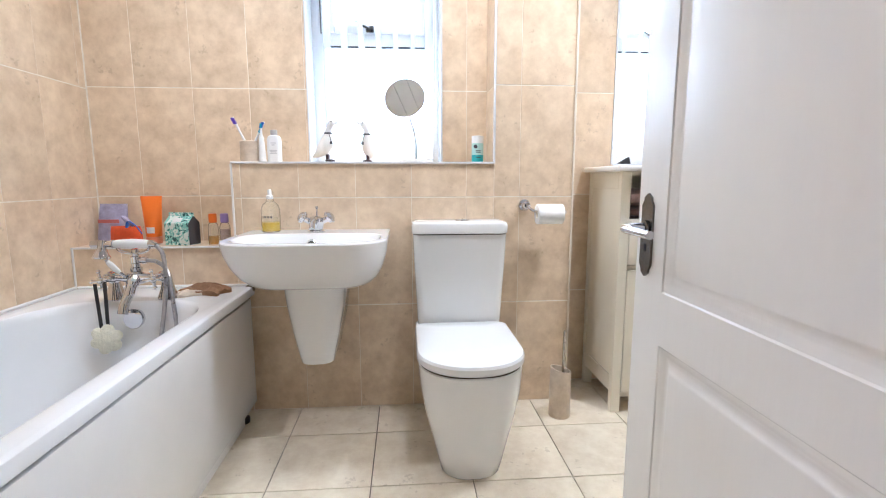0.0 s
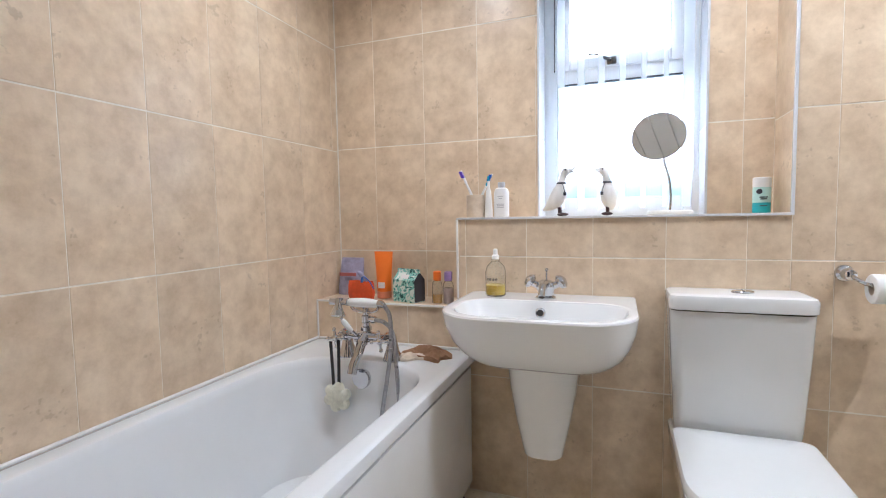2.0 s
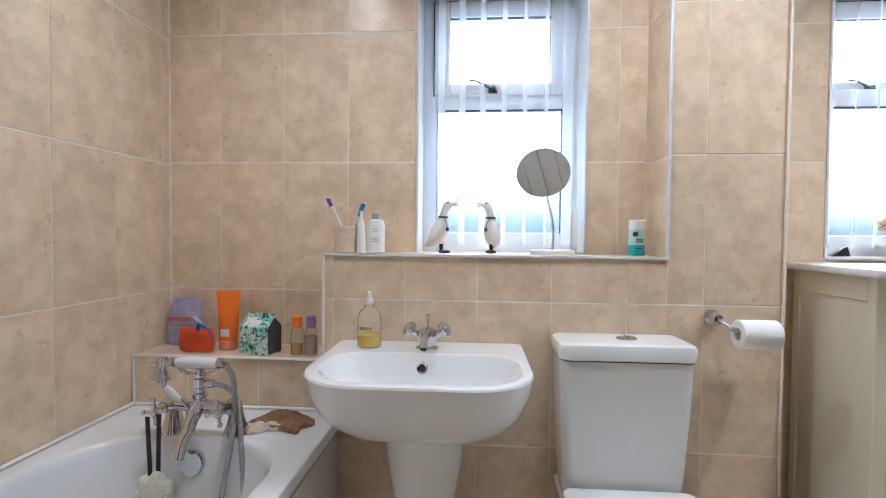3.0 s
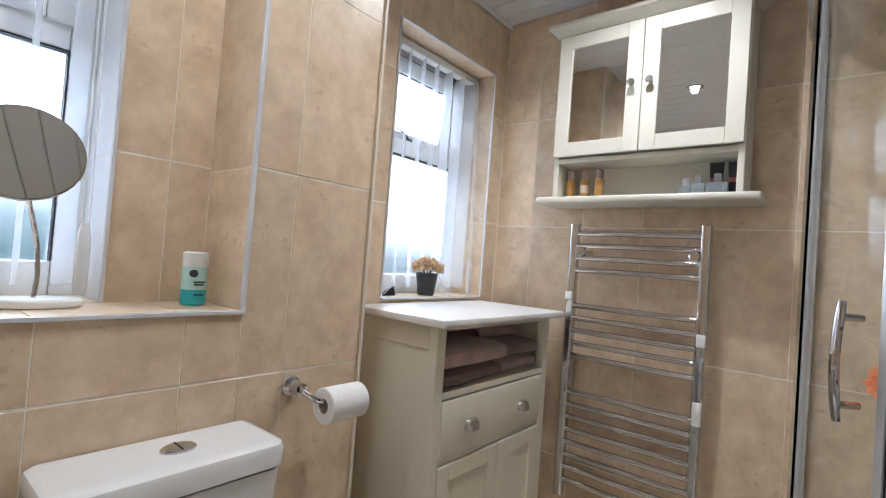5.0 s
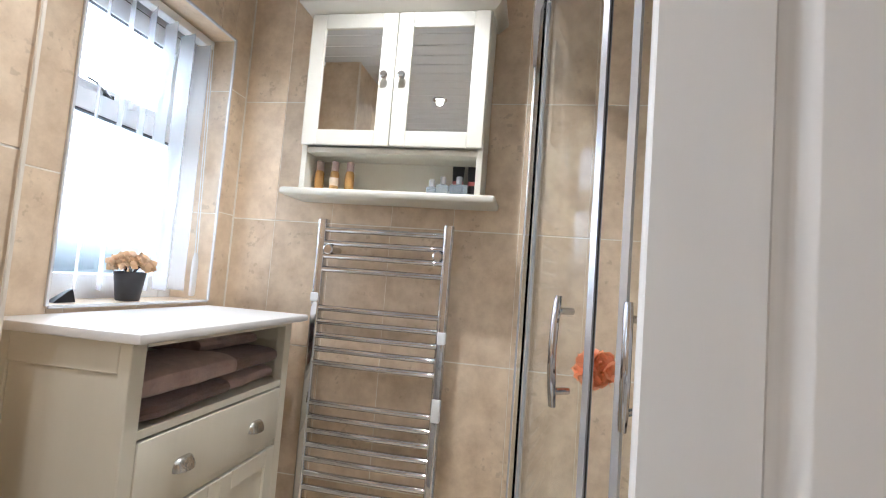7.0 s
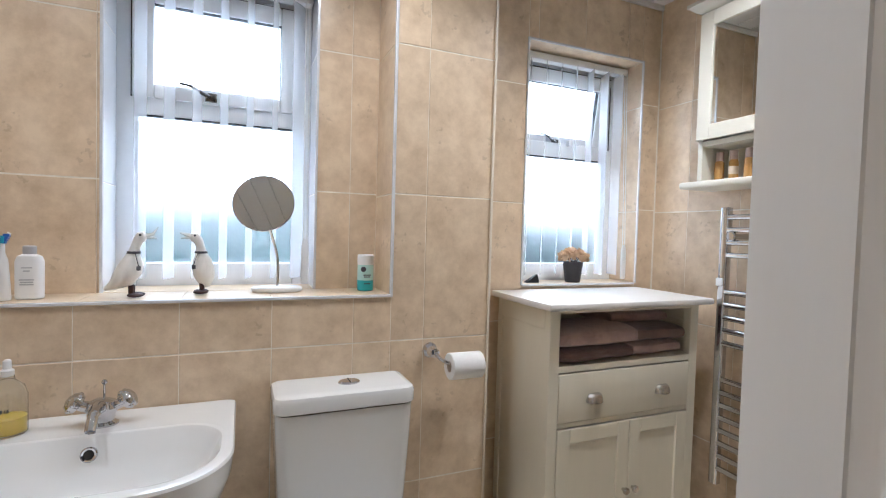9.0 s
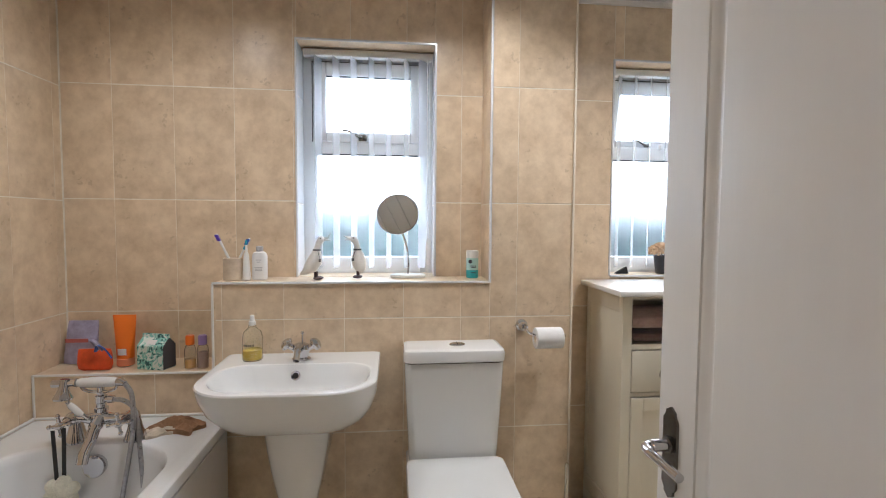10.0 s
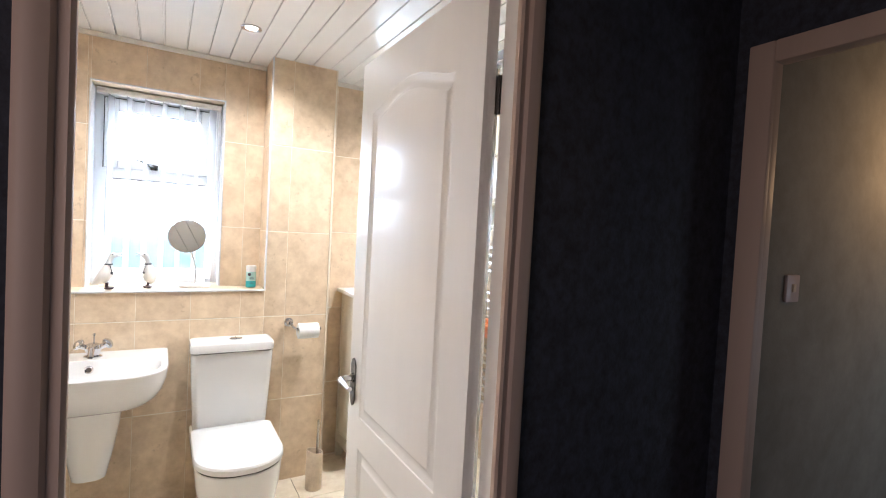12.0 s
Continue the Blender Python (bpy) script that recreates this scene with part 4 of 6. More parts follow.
def rumple(bm, amount, scale, seed):
    for v in bm.verts:
        n = noise.noise_vector(v.co * scale + Vector((seed, seed * 2.3, 0)))
        v.co += Vector((n.x, n.y, n.z)) * amount


def washcloth():
    z = 0.557
    th = thing("washcloth", (-0.71, 1.96, z), "crumpled tan and cream washcloth on the bath rim", "cloth")

    def fold(cx, cy, hx, hy, h, rot, seed):
        bm = B()
        n = 22
        top = [[None] * (n + 1) for _ in range(n + 1)]
        bot = [[None] * (n + 1) for _ in range(n + 1)]
        cr, sr = math.cos(rot), math.sin(rot)
        for i in range(n + 1):
            for j in range(n + 1):
                u, v = 2 * i / n - 1, 2 * j / n - 1
                e = 0.78 + 0.24 * noise.noise(Vector((u * 1.3, v * 1.3, seed)))
                x, y = u * hx * e, v * hy * e
                r = noise.noise(Vector((u * 0.9 + v * 0.6, v * 2.0, seed + 4)))
                ridge = (1 - abs(r) * 1.8)
                hh = h * max(0.1, 0.25 + 0.75 * ridge) * (1 - 0.55 * max(abs(u), abs(v)) ** 2)
                X, Y = cx + x * cr - y * sr, cy + x * sr + y * cr
                top[i][j] = bm.verts.new((X, Y, z + max(0.004, hh)))
                bot[i][j] = bm.verts.new((X, Y, z))
        for i in range(n):
            for j in range(n):
                bm.faces.new((top[i][j], top[i + 1][j], top[i + 1][j + 1], top[i][j + 1]))
                bm.faces.new((bot[i][j], bot[i][j + 1], bot[i + 1][j + 1], bot[i + 1][j]))
        for k in range(n):
            for a, b, c, d in ((top[k][0], bot[k][0], bot[k + 1][0], top[k + 1][0]), (top[k + 1][n], bot[k + 1][n], bot[k][n], top[k][n]),
                               (top[0][k + 1], bot[0][k + 1], bot[0][k], top[0][k]), (top[n][k], bot[n][k], bot[n][k + 1], top[n][k + 1])):
                bm.faces.new((a, b, c, d))
        return bm

    part("cloth", fold(-0.695, 1.962, 0.098, 0.062, 0.042, -0.3, 2.2), "cloth", th, "tan cloth")
    part("lining", fold(-0.745, 1.922, 0.055, 0.04, 0.024, 0.5, 7.7), "cloth_pale", th, "cream cloth corner")


washcloth()


# ---- on the bath ledge ----
def ledge_things():
    z = LEDGE + 0.004
    th = thing("sachet", (-1.19, 2.255, z), "lavender and grey foil sachet leaning against the tiles", "packet")
    bm = B()
    rings = []
    for h, t in ((0, 0.02), (0.03, 0.026), (0.09, 0.018), (0.14, 0.006), (0.165, 0.002)):
        rings.append([(-1.19 + sx * 0.058 * (1 if h < 0.16 else 0.97), 2.245 + h * 0.18 + sy * t, z + h) for sx, sy in ((-1, -0.4), (-0.5, -1), (0.5, -1), (1, -0.4), (1, 0.3), (-1, 0.3))])
    part("pouch", loft(bm, rings), "lav", th)
    part("label", box(B(), -1.235, 2.24, z + 0.085, -1.15, 2.2425, z + 0.1), "rose", th).matrix_local = pose(0, -0.012, 0.0)
    th = thing("red_packet", (-1.08, 2.15, z), "red-orange soft packet with a blue and white ribbon", "packet")
    bm = loft(B(), [[(-1.08 + sx * w, 2.15 + sy * t, z + h) for sx, sy in ((-1, -0.5), (-0.6, -1), (0.6, -1), (1, -0.5), (1, 0.5), (0.6, 1), (-0.6, 1), (-1, 0.5))]
                    for h, w, t in ((0, 0.055, 0.018), (0.02, 0.06, 0.024), (0.06, 0.058, 0.018), (0.078, 0.056, 0.004))])
    rumple(bm, 0.004, 30, 3)
    part("pouch", bm, "red_pack", th)
    bm = tube(B(), curve((-1.06, 2.12, z + 0.075), (-1.045, 2.11, z + 0.1), (-1.02, 2.11, z + 0.085), (-1.0, 2.115, z + 0.05)), 0.006, 6, 0.4)
    part("ribbon", bm, "blue", th, "blue ribbon")
    bm = tube(B(), curve((-1.05, 2.125, z + 0.08), (-1.07, 2.115, z + 0.12), (-1.05, 2.11, z + 0.11), (-1.03, 2.115, z + 0.08)), 0.007, 6, 0.4)
    part("ribbon", bm, "lav", th)
    # tube standing on its cap
    x, y = -0.995, 2.2
    th = thing("squeeze_tube", (x, y, z), "orange squeeze tube standing on its peach cap", "tube")
    part("cap", lathe(B(), (x, y, z), [(0.029, 0), (0.031, 0.003), (0.031, 0.028), (0.028, 0.03)], 22), "peach", th)
    bm = loft(B(), [[(x + rx * math.cos(2 * math.pi * i / 24), y + ry * math.sin(2 * math.pi * i / 24), z + h) for i in range(24)]
                    for h, rx, ry in ((0.03, 0.031, 0.029), (0.08, 0.034, 0.027), (0.14, 0.039, 0.017), (0.185, 0.043, 0.006), (0.2, 0.044, 0.002))])
    body = part("body", bm, "orange", th)
    part("print", loft(B(), [[(x + 0.0335 * math.sin(a) * k, y - 0.0298 * math.cos(a) * k, z + h) for a in (-0.5, -0.25, 0, 0.25, 0.5) for k in (1.0,)] + [(x + 0.031 * math.sin(a), y - 0.026 * math.cos(a), z + h) for a in (0.5, 0.0, -0.5)] for h in (0.045, 0.07)]), "white_plastic", body)
    # house-shaped carton
    x, y, w, d = -0.858, 2.155, 0.056, 0.034
    th = thing("gift_carton", (x, y, z), "mint carton with dark and white leaves and a folded gable top", "box")
    pts = [[(x + sx * w, y + sy * dd, z + h) for sx, sy in ((-1, -1), (1, -1), (1, 1), (-1, 1))] for h, dd in ((0, d), (0.09, d), (0.118, 0.006), (0.133, 0.004))]
    bm = loft(B(), pts)
    bmesh.ops.rotate(bm, verts=bm.verts, cent=(x, y, z), matrix=Matrix.Rotation(radians(-16), 3, "Z"))
    part("carton", bm, "floral", th)
    for sx in (-1, 1):
        bm = loft(B(), [[(x + sx * (w + q), y + sy * dd, z + h) for q in (0.0004, 0.0014)] + [(x + sx * (w + q), y - sy * dd, z + h) for q in (0.0014, 0.0004)] for h, dd, sy in ((0.002, d - 0.001, 1), (0.09, d - 0.001, 1), (0.115, 0.007, 1))])
        bmesh.ops.rotate(bm, verts=bm.verts, cent=(x, y, z), matrix=Matrix.Rotation(radians(-16), 3, "Z"))
        part("side_panel", bm, "ink", th, "dark side panel")
    bm = box(B(), x - 0.022, y - d * 0.72, z + 0.094, x + 0.018, y - d * 0.66, z + 0.116, 0.001, 1)
    bmesh.ops.rotate(bm, verts=bm.verts, cent=(x, y - d * 0.7, z + 0.1), matrix=Matrix.Rotation(radians(-45), 3, "X"))
    bmesh.ops.rotate(bm, verts=bm.verts, cent=(x, y, z), matrix=Matrix.Rotation(radians(-16), 3, "Z"))
    part("label", bm, "white_plastic", th)
    for x, cap, liq in ((-0.725, "orange", "amber"), (-0.678, "purple", "pale_pink")):
        th = thing("travel_bottle", (x, 2.135, z), "small clear toiletry bottle with %s and a coloured cap" % ("amber liquid" if cap == "orange" else "pale pink liquid"), "bottle", "travel bottles on the ledge")
        g = part("body", lathe(B(), (x, 2.135, z), [(0.0, 0), (0.019, 0), (0.021, 0.004), (0.021, 0.07), (0.018, 0.085), (0.012, 0.092), (0.011, 0.09), (0.0165, 0.084), (0.0195, 0.07), (0.0195, 0.004), (0.0, 0.003)], 18), "glass", th)
        g.visible_shadow = False
        part("liquid", lathe(B(), (x, 2.135, z + 0.0035), [(0.0, 0), (0.018, 0.0), (0.019, 0.002), (0.019, 0.034 if cap == "orange" else 0.06), (0.0, 0.034 if cap == "orange" else 0.06)], 18), liq, th)
        part("cap", lathe(B(), (x, 2.135, z + 0.092), [(0.014, 0), (0.016, 0.002), (0.016, 0.034), (0.013, 0.037), (0.0, 0.037)], 18), cap, th)


ledge_things()


# ---- on the basin ----
def soap_bottle():
    x, y, z = -0.452, 2.0, 0.787
    th = thing("soap_dispenser", (x, y, z), "clear bottle half full of yellow liquid soap with a white cap", "bottle")
    g = part("bottle", lathe(B(), (x, y, z), [(0.0, 0), (0.033, 0), (0.036, 0.004), (0.036, 0.085), (0.03, 0.105), (0.014, 0.12), (0.013, 0.13), (0.0115, 0.13), (0.0125, 0.119), (0.0285, 0.104), (0.0345, 0.085), (0.0345, 0.005), (0.0, 0.004)], 24), "glass", th)
    g.visible_shadow = False
    part("liquid", lathe(B(), (x, y, z + 0.0045), [(0.0, 0), (0.032, 0.0005), (0.0338, 0.003), (0.0338, 0.034), (0.0, 0.034)], 24), "soap", th, "yellow soap")
    bm = lathe(B(), (x, y, z + 0.128), [(0.0, 0), (0.011, 0), (0.0125, 0.002), (0.0125, 0.013), (0.008, 0.017), (0.0075, 0.034), (0.005, 0.037), (0, 0.037)], 16)
    part("pump", bm, "white_plastic", th)
    bm = B()
    xx = -0.024
    for w in (0.006, 0.004, 0.009, 0.005, 0.007, 0.004, 0.006):
        a = xx / 0.0365
        b2 = (xx + w * 0.6) / 0.0365
        loft(bm, [[(x + 0.0365 * math.sin(q), y - 0.0365 * math.cos(q), z + h) for q in (a, b2)] + [(x + 0.036 * math.sin(q), y - 0.036 * math.cos(q), z + h) for q in (b2, a)] for h in (0.056, 0.064)])
        xx += w
    part("print", bm, "ink", th)


soap_bottle()


# ---- on the shelf ----
def shelf_things():
    z = SHELF + 0.003
    x, y = -0.572, 2.175
    th = thing("toothbrush_tumbler", (x, y, z), "beige stone-look tumbler on the tiled shelf", "cup")
    part("tumbler", lathe(B(), (x, y, z), [(0.0, 0), (0.034, 0), (0.037, 0.003), (0.037, 0.086), (0.034, 0.088), (0.032, 0.086), (0.031, 0.01), (0.0, 0.008)], 24), "stone_cup", th)

    def brush(p0, p1, handle, head, label):
        p0, p1 = Vector(p0), Vector(p1)
        th = thing("toothbrush", p0, label, "toothbrush", "toothbrushes")
        d = p1 - p0
        part("handle", tube(B(), [p0, p0 + d * 0.4, p0 + d * 0.75, p0 + d * 0.8, p1], [0.005, 0.006, 0.004, 0.003, 0.0045], 8), "white_plastic", th)
        part("grip", tube(B(), [p0 + d * 0.72, p0 + d * 0.84], [0.0055, 0.005], 8), handle, th)
        hd = p0 + d * 0.86
        bm = B()
        for k in range(4):
            q = hd + d * (0.035 * k)
            box(bm, q.x - 0.008, q.y - 0.007, q.z - 0.004, q.x + 0.004, q.y + 0.004, q.z + 0.0035)
        part("bristles", bm, head, th)

    brush((-0.555, 2.18, z + 0.012), (-0.628, 2.16, z + 0.182), "white_plastic", "violet", "white toothbrush with a dark violet head in the tumbler")
    brush((-0.585, 2.18, z + 0.012), (-0.505, 2.165, z + 0.165), "cyan", "blue", "white toothbrush with a blue head in the tumbler")
    x = -0.518
    th = thing("electric_toothbrush", (x, 2.165, z), "slim white electric toothbrush standing on the shelf", "toothbrush")
    part("body", lathe(B(), (x, 2.165, z), [(0.0, 0), (0.015, 0), (0.016, 0.004), (0.013, 0.06), (0.01, 0.1), (0.005, 0.115), (0.004, 0.15), (0.0, 0.15)], 16), "white_plastic", th)
    part("brush_head", tube(B(), [(x, 2.165, z + 0.14), (x + 0.002, 2.163, z + 0.158)], 0.006, 10), "cyan", th)
    x, y = -0.472, 2.185
    th = thing("lotion_bottle", (x, y, z), "white lotion bottle with a silver-grey flip cap", "bottle")
    b = part("body", loft(B(), [rrect(x, y, z + h, hx, hy, min(hx, hy) * 0.9, 6) for h, hx, hy in ((0, 0.026, 0.018), (0.003, 0.029, 0.02), (0.095, 0.029, 0.02), (0.108, 0.024, 0.018), (0.113, 0.014, 0.013))]), "white_plastic", th)
    part("cap", lathe(B(), (x, y, z + 0.112), [(0.013, 0), (0.014, 0.002), (0.014, 0.02), (0.012, 0.022), (0, 0.022)], 16), "grey_plastic", th)
    bm = B()
    for h, w in ((0.078, 0.022), (0.07, 0.014), (0.048, 0.03), (0.042, 0.026), (0.036, 0.028)):
        box(bm, x - w / 2, y - 0.0206, z + h, x + w / 2, y - 0.0195, z + h + 0.003)
    part("print", bm, "grey_plastic", b)
    x, y = 0.394, 2.215
    th = thing("spray_can", (x, y, z), "teal and white deodorant can on the tiled shelf", "can")
    part("base", lathe(B(), (x, y, z), [(0.0, 0), (0.024, 0), (0.026, 0.003), (0.026, 0.034), (0.0, 0.034)], 22), "teal", th)
    part("band", lathe(B(), (x, y, z + 0.034), [(0.0, 0), (0.026, 0), (0.026, 0.05), (0.0, 0.05)], 22), "mint", th)
    part("cap", lathe(B(), (x, y, z + 0.084), [(0.0, 0), (0.0255, 0), (0.0265, 0.003), (0.0265, 0.03), (0.023, 0.033), (0.0, 0.033)], 22), "white_plastic", th)
    bm = B()
    c = Vector((x - 0.012, y - 0.0238, z + 0.07))
    loft(bm, [circle(c + Vector((0, k, 0)), 0.0085, 14, (0.9, -0.42, 0), (0, 0, 1)) for k in (0, 0.003)])
    for h, w in ((0.05, 0.024), (0.044, 0.02), (0.022, 0.02)):
        box(bm, x - w / 2, y - 0.0268, z + h, x + w / 2, y - 0.024, z + h + 0.003)
    part("print", bm, "ink", th)


shelf_things()


def duck(x, y, z, s):
    """A whitewashed wooden duck, one plain mesh; s: the way it faces along x."""
    bm = B()
    pts = [(-0.062, 0.022, 0.003), (-0.045, 0.03, 0.01), (-0.02, 0.05, 0.02), (-0.004, 0.075, 0.022), (0.002, 0.095, 0.019), (0.004, 0.115, 0.013), (0.008, 0.135, 0.0095), (0.014, 0.152, 0.0105), (0.022, 0.162, 0.0125), (0.029, 0.164, 0.0105), (0.034, 0.165, 0.005)]
    if s < 0:
        pts = [(-0.012, 0.02, 0.006), (-0.01, 0.035, 0.015), (-0.006, 0.055, 0.021), (-0.002, 0.078, 0.0215), (0.0, 0.098, 0.018), (0.002, 0.116, 0.0125), (0.005, 0.136, 0.0095), (0.01, 0.152, 0.0105), (0.018, 0.162, 0.0125), (0.026, 0.165, 0.0095), (0.03, 0.166, 0.005)]
    tube(bm, [(x + s * a, y, z + b) for a, b, _ in pts], [r * (1.36 if r > 0.014 else 1.2) for *_, r in pts], 14)
    return bm, pts[-2]


def ducks():
    z = SHELF + 0.003
    for x, y, s in ((-0.25, 2.168, 1), (-0.085, 2.208, -1)):
        th = thing("wooden_duck", (x, y, z), "whitewashed wooden duck ornament with dark boots and a dark neck ribbon", "ornament", "duck ornaments")
        bm, (hx, hz, _) = duck(x, y, z, s)
        part("figure", bm, "wood_white", th)
        bm = B()
        tip = x + s * (hx + 0.032)
        up = 0.026 if s > 0 else 0.01
        tube(bm, [(x + s * (hx + 0.004), y, z + hz + 0.001), (x + s * (hx + 0.02), y, z + hz + 0.006), (tip, y, z + hz + up)], [0.008, 0.005, 0.0015], 8, 0.7)
        tube(bm, [(x + s * (hx + 0.004), y, z + hz - 0.003), (tip - s * 0.003, y, z + hz - 0.006)], [0.006, 0.002], 8, 0.7)
        part("beak", bm, "wood_white", th)
        for q in (-1, 1):
            part("eye", ball(B(), (x + s * (hx - 0.008), y + q * 0.0145, z + hz + 0.003), 0.0032, n=8), "ink", th)
        bm = B()
        nx = x + s * (0.005 if s > 0 else 0.003)
        loft(bm, [circle((nx, y, z + h), r, 16) for h, r in ((0.117, 0.0172), (0.12, 0.0167), (0.123, 0.016))])
        tube(bm, curve((nx + s * 0.006, y - 0.02, z + 0.119), (nx + s * 0.012, y - 0.03, z + 0.1), (nx + s * 0.016, y - 0.033, z + 0.085)), 0.0014, 6)
        ball(bm, (nx + s * 0.004, y - 0.018, z + 0.12), 0.0045, 1.7, 0.6, 0.8, 8)
        box(bm, nx + s * 0.016 - 0.005, y - 0.035, z + 0.074, nx + s * 0.016 + 0.005, y - 0.031, z + 0.086, 0.0015)
        part("ribbon", bm, "ink", th, "dark ribbon with a tag")
        for q in (-1, 1):
            bm = ball(B(), (x + s * 0.006 + 0.004, y + q * 0.013, z + 0.007), 0.0115, 1.7, 0.8, 0.55, 12)
            tube(bm, [(x, y + q * 0.01, z + 0.01), (x, y + q * 0.008, z + 0.032)], [0.006, 0.007], 10)
            part("boot", bm, "dark_boot", th, "dark brown boot")


ducks()


def vanity_mirror():
    x, y, z = 0.122, 2.235, SHELF + 0.003
    th = thing("vanity_mirror", (x, y, z), "round mirror on a bent metal stem and white base", "mirror")
    part("base", lathe(B(), (x, y, z), [(0.0, 0), (0.072, 0), (0.075, 0.003), (0.075, 0.011), (0.07, 0.015), (0.0, 0.0155)], 36, 1, 0.55), "white_plastic", th)
    c = Vector((0.077, 2.16, 1.327))
    n = Vector((-0.16, -0.94, 0.3)).normalized()
    part("stem", tube(B(), curve((x, y, z + 0.014), (x + 0.002, y, z + 0.06), (x - 0.004, y - 0.005, z + 0.12), (x - 0.025, y - 0.035, z + 0.19), c - n * 0.008), 0.0042, 10), "chrome", th, "ribbed chrome stem")
    u = Vector((0, 0, 1)).cross(n).normalized()
    v = n.cross(u)
    part("rim", loft(B(), [circle(c + n * d, r, 40, u, v) for d, r in ((-0.008, 0.06), (-0.006, 0.083), (0.0, 0.086), (0.003, 0.085), (0.003, 0.0835))]), "chrome", th)
    part("mirror_glass", loft(B(), [circle(c + n * d, 0.0832, 40, u, v) for d in (0.0032, 0.004)]), "mirror", th)


vanity_mirror()


def sill_things():
    z = SHELF + 0.003
    x, y = 1.328, 2.345
    th = thing("potted_flowers", (x, y, z), "dried peach flowers in a small charcoal pot on the window sill", "plant")
    part("pot", lathe(B(), (x, y, z), [(0.0, 0), (0.03, 0), (0.032, 0.003), (0.043, 0.085), (0.04, 0.086), (0.037, 0.075), (0.0, 0.074)], 22), "pot", th)
    rng = random.Random(3)
    bm = B()
    for k in range(150):
        a, r = rng.uniform(0, 6.283), math.sqrt(rng.random()) * 0.062
        c = Vector((x + r * math.cos(a) * 1.1, y + r * math.sin(a) * 0.75, z + 0.1 + 0.034 * (1 - (r / 0.065) ** 2) + rng.uniform(-0.014, 0.012)))
        n = Vector((rng.uniform(-1, 1), rng.uniform(-1, 0.6), rng.uniform(-0.2, 1))).normalized()
        u = n.orthogonal().normalized()
        v = n.cross(u)
        s = rng.uniform(0.009, 0.016)
        pts = [c + u * s * math.cos(q) + v * s * 0.8 * math.sin(q) + n * (0.004 * math.cos(2 * q)) for q in (0, 1.05, 2.1, 3.14, 4.2, 5.25)]
        vs = [bm.verts.new(p) for p in pts]
        w = [bm.verts.new(p - n * 0.0006) for p in pts]
        bm.faces.new(vs)
        bm.faces.new(w[::-1])
    part("petals", bm, "petal", th)
    bm = B()
    for k in range(8):
        a = k * 0.8
        tube(bm, [(x, y, z + 0.07), (x + 0.03 * math.cos(a), y + 0.02 * math.sin(a), z + 0.105)], 0.0015, 5)
    part("stems", bm, "dark_boot", th)
    x, y = 1.125, 2.35
    bm = loft(B(), [[(x + a * k, y + b, z + c) for a, b, c in ((-0.03, -0.012, 0), (0.03, -0.012, 0), (0.034, 0.012, 0), (-0.03, 0.012, 0))] for k in (1,)] +
              [[(x - 0.02, y - 0.01, z + 0.007), (x + 0.026, y - 0.01, z + 0.02), (x + 0.03, y + 0.01, z + 0.022), (x - 0.02, y + 0.01, z + 0.008)]] +
              [[(x + 0.014, y - 0.006, z + 0.03), (x + 0.024, y - 0.006, z + 0.034), (x + 0.026, y + 0.006, z + 0.034), (x + 0.015, y + 0.006, z + 0.03)]])
    solid("door_wedge", bm, "black", "small black wedge-shaped object on the window sill", "wedge", at=(x, y, z))


sill_things()


# ---- toilet roll, brush ----
def roll_holder():
    x, y, z = 0.577, YF, 0.881
    th = thing("toilet_roll_holder", (x, y, z), "chrome toilet roll holder on the tiled pier", "holder")
    bm = loft(B(), [circle((x, y - d, z), r, 22, (1, 0, 0), (0, 0, 1)) for d, r in ((0.0, 0.023), (0.004, 0.025), (0.01, 0.023), (0.014, 0.017), (0.02, 0.013), (0.034, 0.012), (0.04, 0.016), (0.05, 0.015), (0.054, 0.008))])
    part("rose", bm, "chrome", th)
    part("arm", tube(B(), curve((x, y - 0.045, z), (x + 0.012, y - 0.075, z - 0.014), (x + 0.03, y - 0.088, z - 0.022), (x + 0.06, y - 0.09, z - 0.025), (x + 0.146, y - 0.09, z - 0.025)), 0.006, 10), "chrome", th)
    bm = ball(B(), (x + 0.147, y - 0.09, z - 0.025), 0.009, n=10)
    part("end_stop", bm, "chrome", th)
    c = Vector((x + 0.084, y - 0.09, z - 0.033))
    roll = thing("toilet_roll", c, "white toilet paper roll hanging on the chrome holder", "toilet roll")
    X, R, r = 0.053, 0.041, 0.018
    prof = [(-X, r), (-X, R - 0.002), (-X + 0.002, R), (X - 0.002, R), (X, R - 0.002), (X, r)]
    bm = loft(B(), [circle((c.x + d, c.y, c.z), q, 32, (0, 1, 0), (0, 0, 1)) for d, q in prof + prof[:1]], False, False)
    part("paper", bm, "paper", roll)
    bm = loft(B(), [circle((c.x + d, c.y, c.z), q, 24, (0, 1, 0), (0, 0, 1)) for d, q in ((-X + 0.001, 0.0182), (X - 0.001, 0.0182), (X - 0.001, 0.017), (-X + 0.001, 0.017), (-X + 0.001, 0.0182))], False, False)
    part("core", bm, "stone_cup", roll)


roll_holder()


